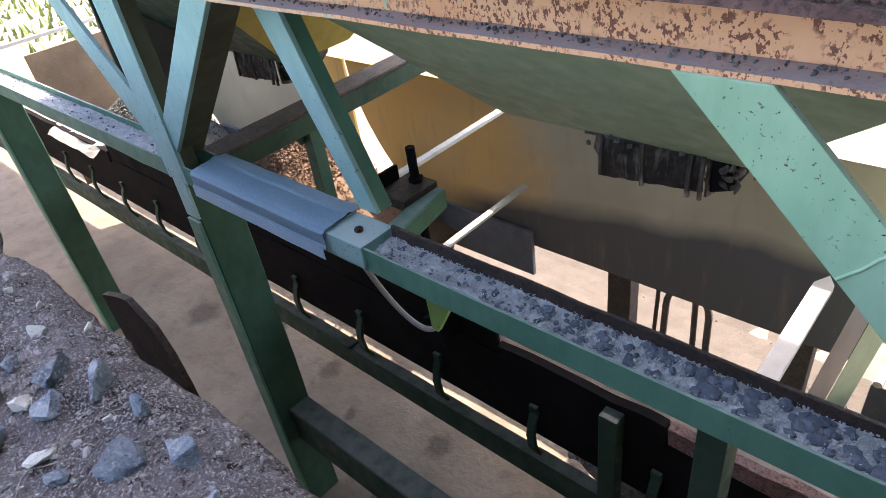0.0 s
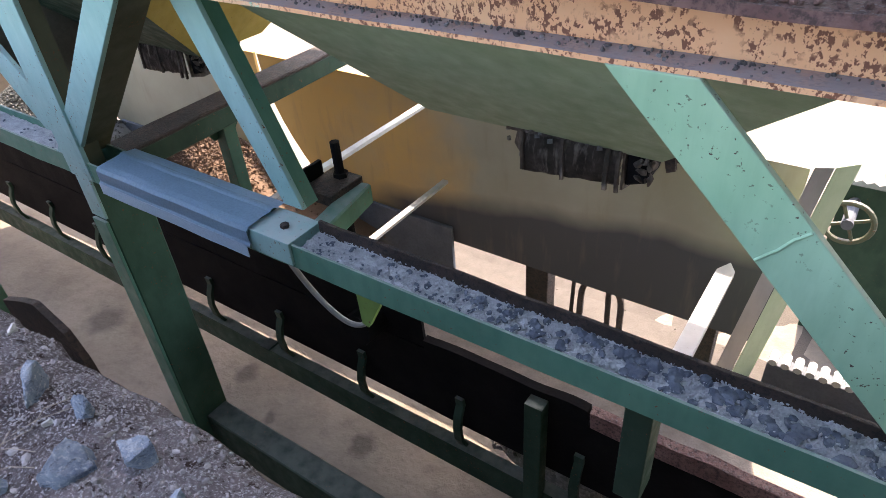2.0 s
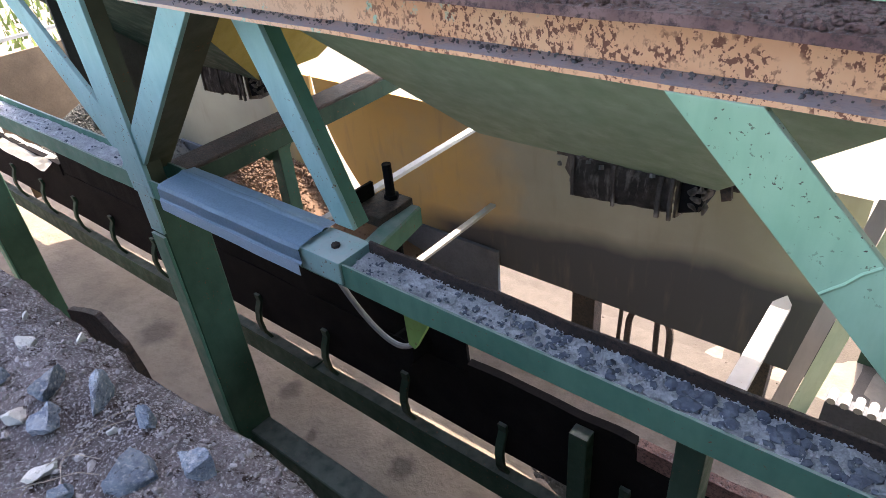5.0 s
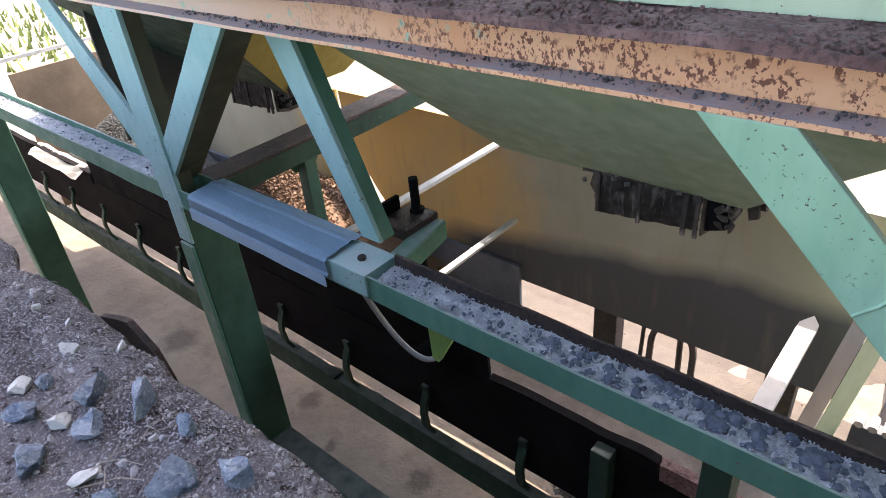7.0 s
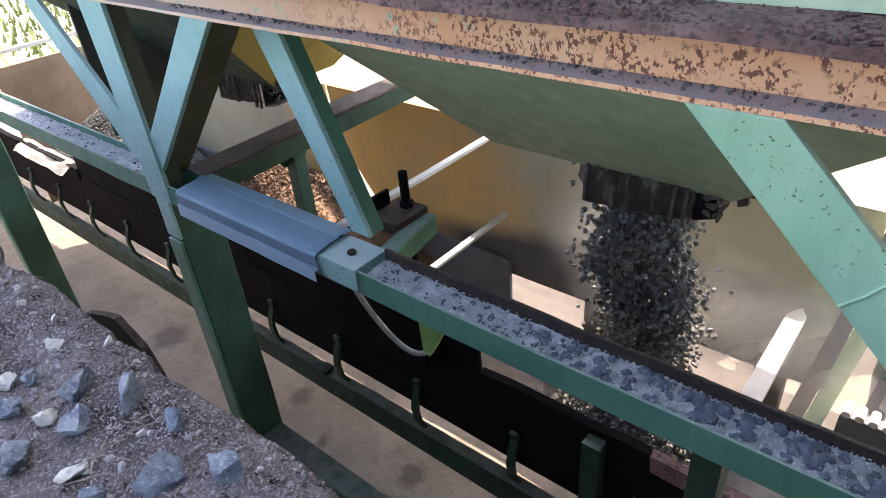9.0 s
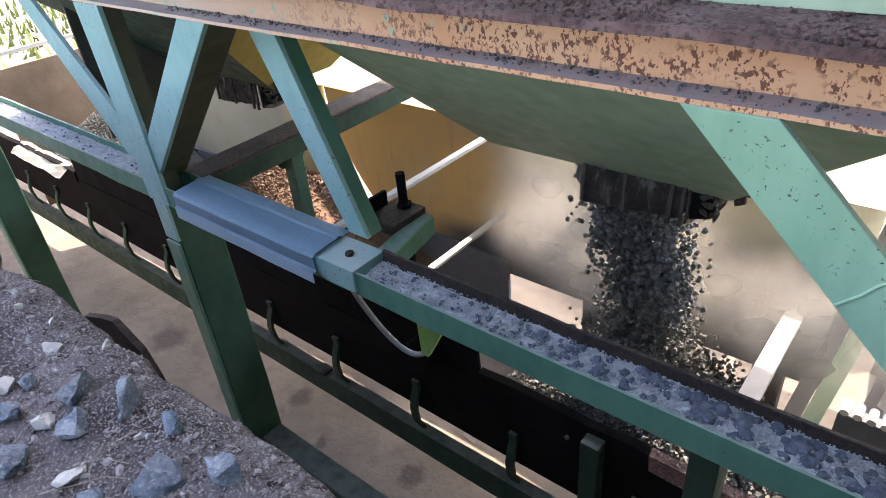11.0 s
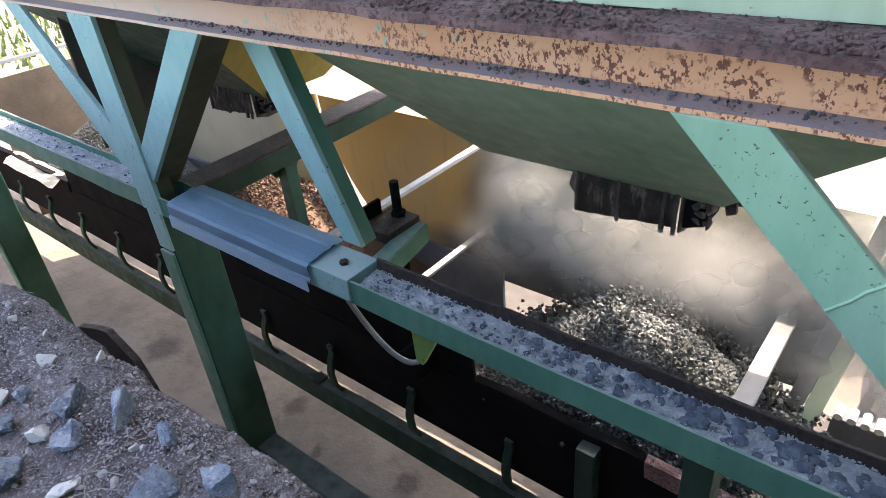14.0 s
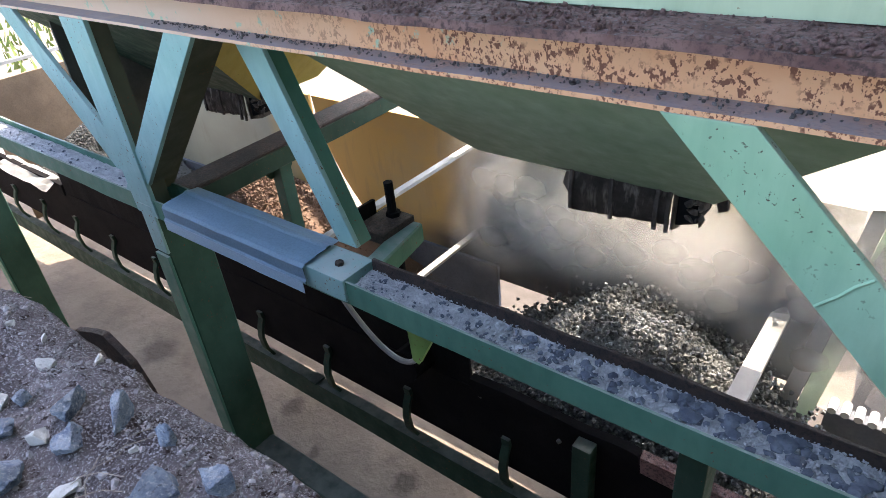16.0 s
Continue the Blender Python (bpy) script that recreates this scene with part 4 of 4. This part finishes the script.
def settle(rng, t):
    """Where a clump comes to rest, on the flank of the pile as it stands at t seconds."""
    g = grown(t)
    r, a = 0.92 * g * math.sqrt(rng.random()), rng.uniform(0, 2 * math.pi)
    x, y = r * math.cos(a) * (0.70 if math.cos(a) > 0 else 0.55), max(-0.15, min(0.20, r * math.sin(a) * 0.40))
    return Vector((PILE.x + x, PILE.y + y, max(-0.80, PILE.z + HIGH * (g - 1) + pile_height(x, y) - 0.012)))


CAP = 0.22  # depth of the mound under its crest, as far as the camera sees it


def build_pile(stream):
    """The heap that grows on the belt: its crest only, shaped for the camera's view, with its own stones; it rises as
    gravel lands.
    """
    bm = bmesh.new()
    rings = []
    for k in range(1, 22):
        q = k / 20
        ring = []
        for a in range(40):
            c, n = math.cos(a * math.pi / 20), math.sin(a * math.pi / 20)
            x, y = 0.46 * q * c * (0.70 if c > 0 else 0.55), 0.46 * q * n * 0.40
            ring.append(bm.verts.new((x, y, pile_height(x, y) - 0.008 if k < 21 else HIGH - CAP - 0.04)))
        rings.append(ring)
    for r0, r1 in zip(rings, rings[1:]):
        for a in range(40):
            bm.faces.new((r0[a], r1[a], r1[(a + 1) % 40], r0[(a + 1) % 40]))
    bm.faces.new(rings[0])
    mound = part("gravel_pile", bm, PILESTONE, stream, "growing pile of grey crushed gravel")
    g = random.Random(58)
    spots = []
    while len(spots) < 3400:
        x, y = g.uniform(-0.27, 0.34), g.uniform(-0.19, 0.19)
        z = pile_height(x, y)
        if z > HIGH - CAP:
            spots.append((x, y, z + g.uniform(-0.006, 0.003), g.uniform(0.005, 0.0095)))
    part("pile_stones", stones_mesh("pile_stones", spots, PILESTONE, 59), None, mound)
    return mound


def build_stream():
    stream = thing("gravel_stream", "dark crushed gravel pouring from the gate onto the belt", "gravel", kind="stuff")
    rng = random.Random(41)
    dense, loose = [], []
    for k in range(6):
        spots = [(rng.gauss(0, 0.036), rng.gauss(0, 0.03), rng.gauss(0, 0.055), rng.uniform(0.0045, 0.008)) for _ in range(330)]
        spots += [(rng.gauss(0, 0.012), rng.gauss(0, 0.012), rng.gauss(0, 0.02), rng.uniform(0.014, 0.018)) for _ in range(14)]
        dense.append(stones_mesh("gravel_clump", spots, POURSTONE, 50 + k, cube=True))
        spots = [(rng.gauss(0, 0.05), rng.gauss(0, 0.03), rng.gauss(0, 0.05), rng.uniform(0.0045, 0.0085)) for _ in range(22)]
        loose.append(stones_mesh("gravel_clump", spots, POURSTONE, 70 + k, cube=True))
    rows = []
    for i in range(440):
        u = i / 439
        t0 = 7.25 + 5.75 * u + (0.5 * rng.random() if i > 420 else 0)
        few = i % 6 == 0 or i > 418
        ob = part("gravel_clump", (loose if few else dense)[i % 6], None, stream)
        side = rng.gauss(0, 0.06) if few else rng.uniform(-0.115, 0.115)
        start = Vector((1.02 + max(-0.125, min(0.125, side)), 0.70 + rng.uniform(-0.05, 0.06), rng.uniform(0.10, 0.16)))
        rows.append((ob, start, t0, rng))
    return rows, build_pile(stream)


def build_dust():
    """Billows of fine dust: rigid uneven blobs, thin towards their rims, that drift."""
    cloud = thing("dust_cloud", "pale stone dust billowing round the falling gravel", "dust", kind="stuff")
    meshes = []
    for k in range(4):
        bm = bmesh.new()
        bmesh.ops.create_icosphere(bm, subdivisions=4, radius=1.0)
        for v in bm.verts:
            n = v.co.normalized()
            v.co = Vector((0.28 * n.x, 0.05 * n.y, 0.245 * n.z)) * (1 + 0.22 * noise.noise(n * 1.6 + Vector((k * 7, 0, 0))) + 0.08 * noise.noise(n * 4 + Vector((0, k * 5, 0))))
        me = mesh_of("dust_puff", bm, DUSTAIR)
        for p in me.polygons:
            p.use_smooth = True
        meshes.append(me)
    r = random.Random(77)
    return [(part("dust_puff", meshes[i % 4], None, cloud), i, r) for i in range(46)]


def place(x, y, z, rx=0, ry=0, rz=0):
    """A pose in the lengths of the drawing."""
    return pose(SCALE * x, SCALE * y, SCALE * z, rx, ry, rz)


def motions():
    clumps, mound = build_stream()
    times = [7.6 + 0.28 * k for k in range(21)]
    walk(mound, [(t, place(PILE.x, PILE.y, PILE.z + HIGH * (grown(t) - 1))) for t in [0.0] + times + [16.0]])
    for ob, start, t0, rng in clumps:
        spin, lie = rng.uniform(-50, 50), 72
        rest = settle(rng, t0 + 0.4)
        drift = (rest - start) * 0.12
        rows = [(0, place(*start)), (t0 - 0.04, place(*start))]
        t = 0.04
        while True:
            z = start.z - 0.25 * t - 4.9 / SCALE * t * t
            if z <= rest.z + 0.02:
                break
            p = start + Vector((drift.x * t / 0.4, drift.y * t / 0.4, 0))
            rows.append((t0 + t, place(p.x, p.y, z, 0, 0, spin * t)))
            t += 0.0667
        rows.append((t0 + t + 0.12, place(*rest, lie, 0, spin * t)))
        rows.append((max(16.0, t0 + t + 0.2), place(*rest, lie, 0, spin * t)))
        walk(ob, rows)
    for ob, i, r in build_dust():
        t0 = 7.9 + 4.8 * (i / 46) ** 0.85
        a = r.uniform(0, 6.28)
        start = (1.0 + r.uniform(-0.1, 0.1), 0.68, 0.75 + r.uniform(0, 0.2))
        low = (1.0 + r.uniform(-0.12, 0.12), 0.90, -0.56 + 0.08 * i / 46)
        out = (1.13 + 0.38 * math.cos(a) + r.uniform(-0.1, 0.1), 0.91 + 0.05 * math.sin(a), -0.50 + r.uniform(-0.10, 0.08))
        far = (out[0] + 0.18 * math.cos(a) - 0.04, 0.92 + 0.05 * math.sin(a), out[2] + r.uniform(0.04, 0.24))
        end = (far[0] - 0.05 + r.uniform(-0.12, 0.08), far[1] + 0.01, min(far[2] + r.uniform(0.0, 0.10), -0.22))
        walk(ob, [(0, place(*start, 0, 0, 28)), (t0 - 0.3, place(*start, 0, 0, 28)), (t0, place(*low, 0, 0, 28)), (t0 + 0.5, place(*out, 0, 10, 26)), (t0 + 1.8, place(*far, 0, 30, 22)), (16.5, place(*end, 0, 55, 20))])
    g = gate.matrix_basis.translation
    shut, wide = pose(*g), pose(g.x, g.y, g.z, -7, 0, 0)
    walk(gate, [(0, shut), (7.2, shut), (7.4, wide), (13.1, wide), (13.35, pose(g.x, g.y, g.z, -3, 0, 0)), (16, pose(g.x, g.y, g.z, -3, 0, 0))])


build_ground()
build_bank()
build_east_blocker()
build_frame()
build_cover()
build_channel_fill()
build_hopper(1.03, HOPGREEN, HOPGREEN, "dull green steel aggregate hopper funnel")
# Front shade and yellow bounced light are put into this hopper's paint.
build_hopper(-0.44, DKGREEN, YELLOW, "dark green aggregate hopper, shade and yellow side glow put in its paint")
gate = build_gate(1.03)
build_gate(-0.43, 0.03)
for wall_name, wall_at in (("wall_north", 0.0), ("wall_north_2", -1.55)):
    build_far_wall(wall_name, wall_at)
build_struts()
build_conveyor()
build_cable()
build_bracket()
build_rocks()
build_heap(-0.72, 0.74, -0.36, SAND, 17, "sand_heap", "heap of brown sandy gravel on the belt")
build_heap(-2.05, 0.74, -0.42, GRAVEL, 27, "gravel_heap", "heap of dark crushed gravel on the belt")
build_straws()
build_yard()
motions()
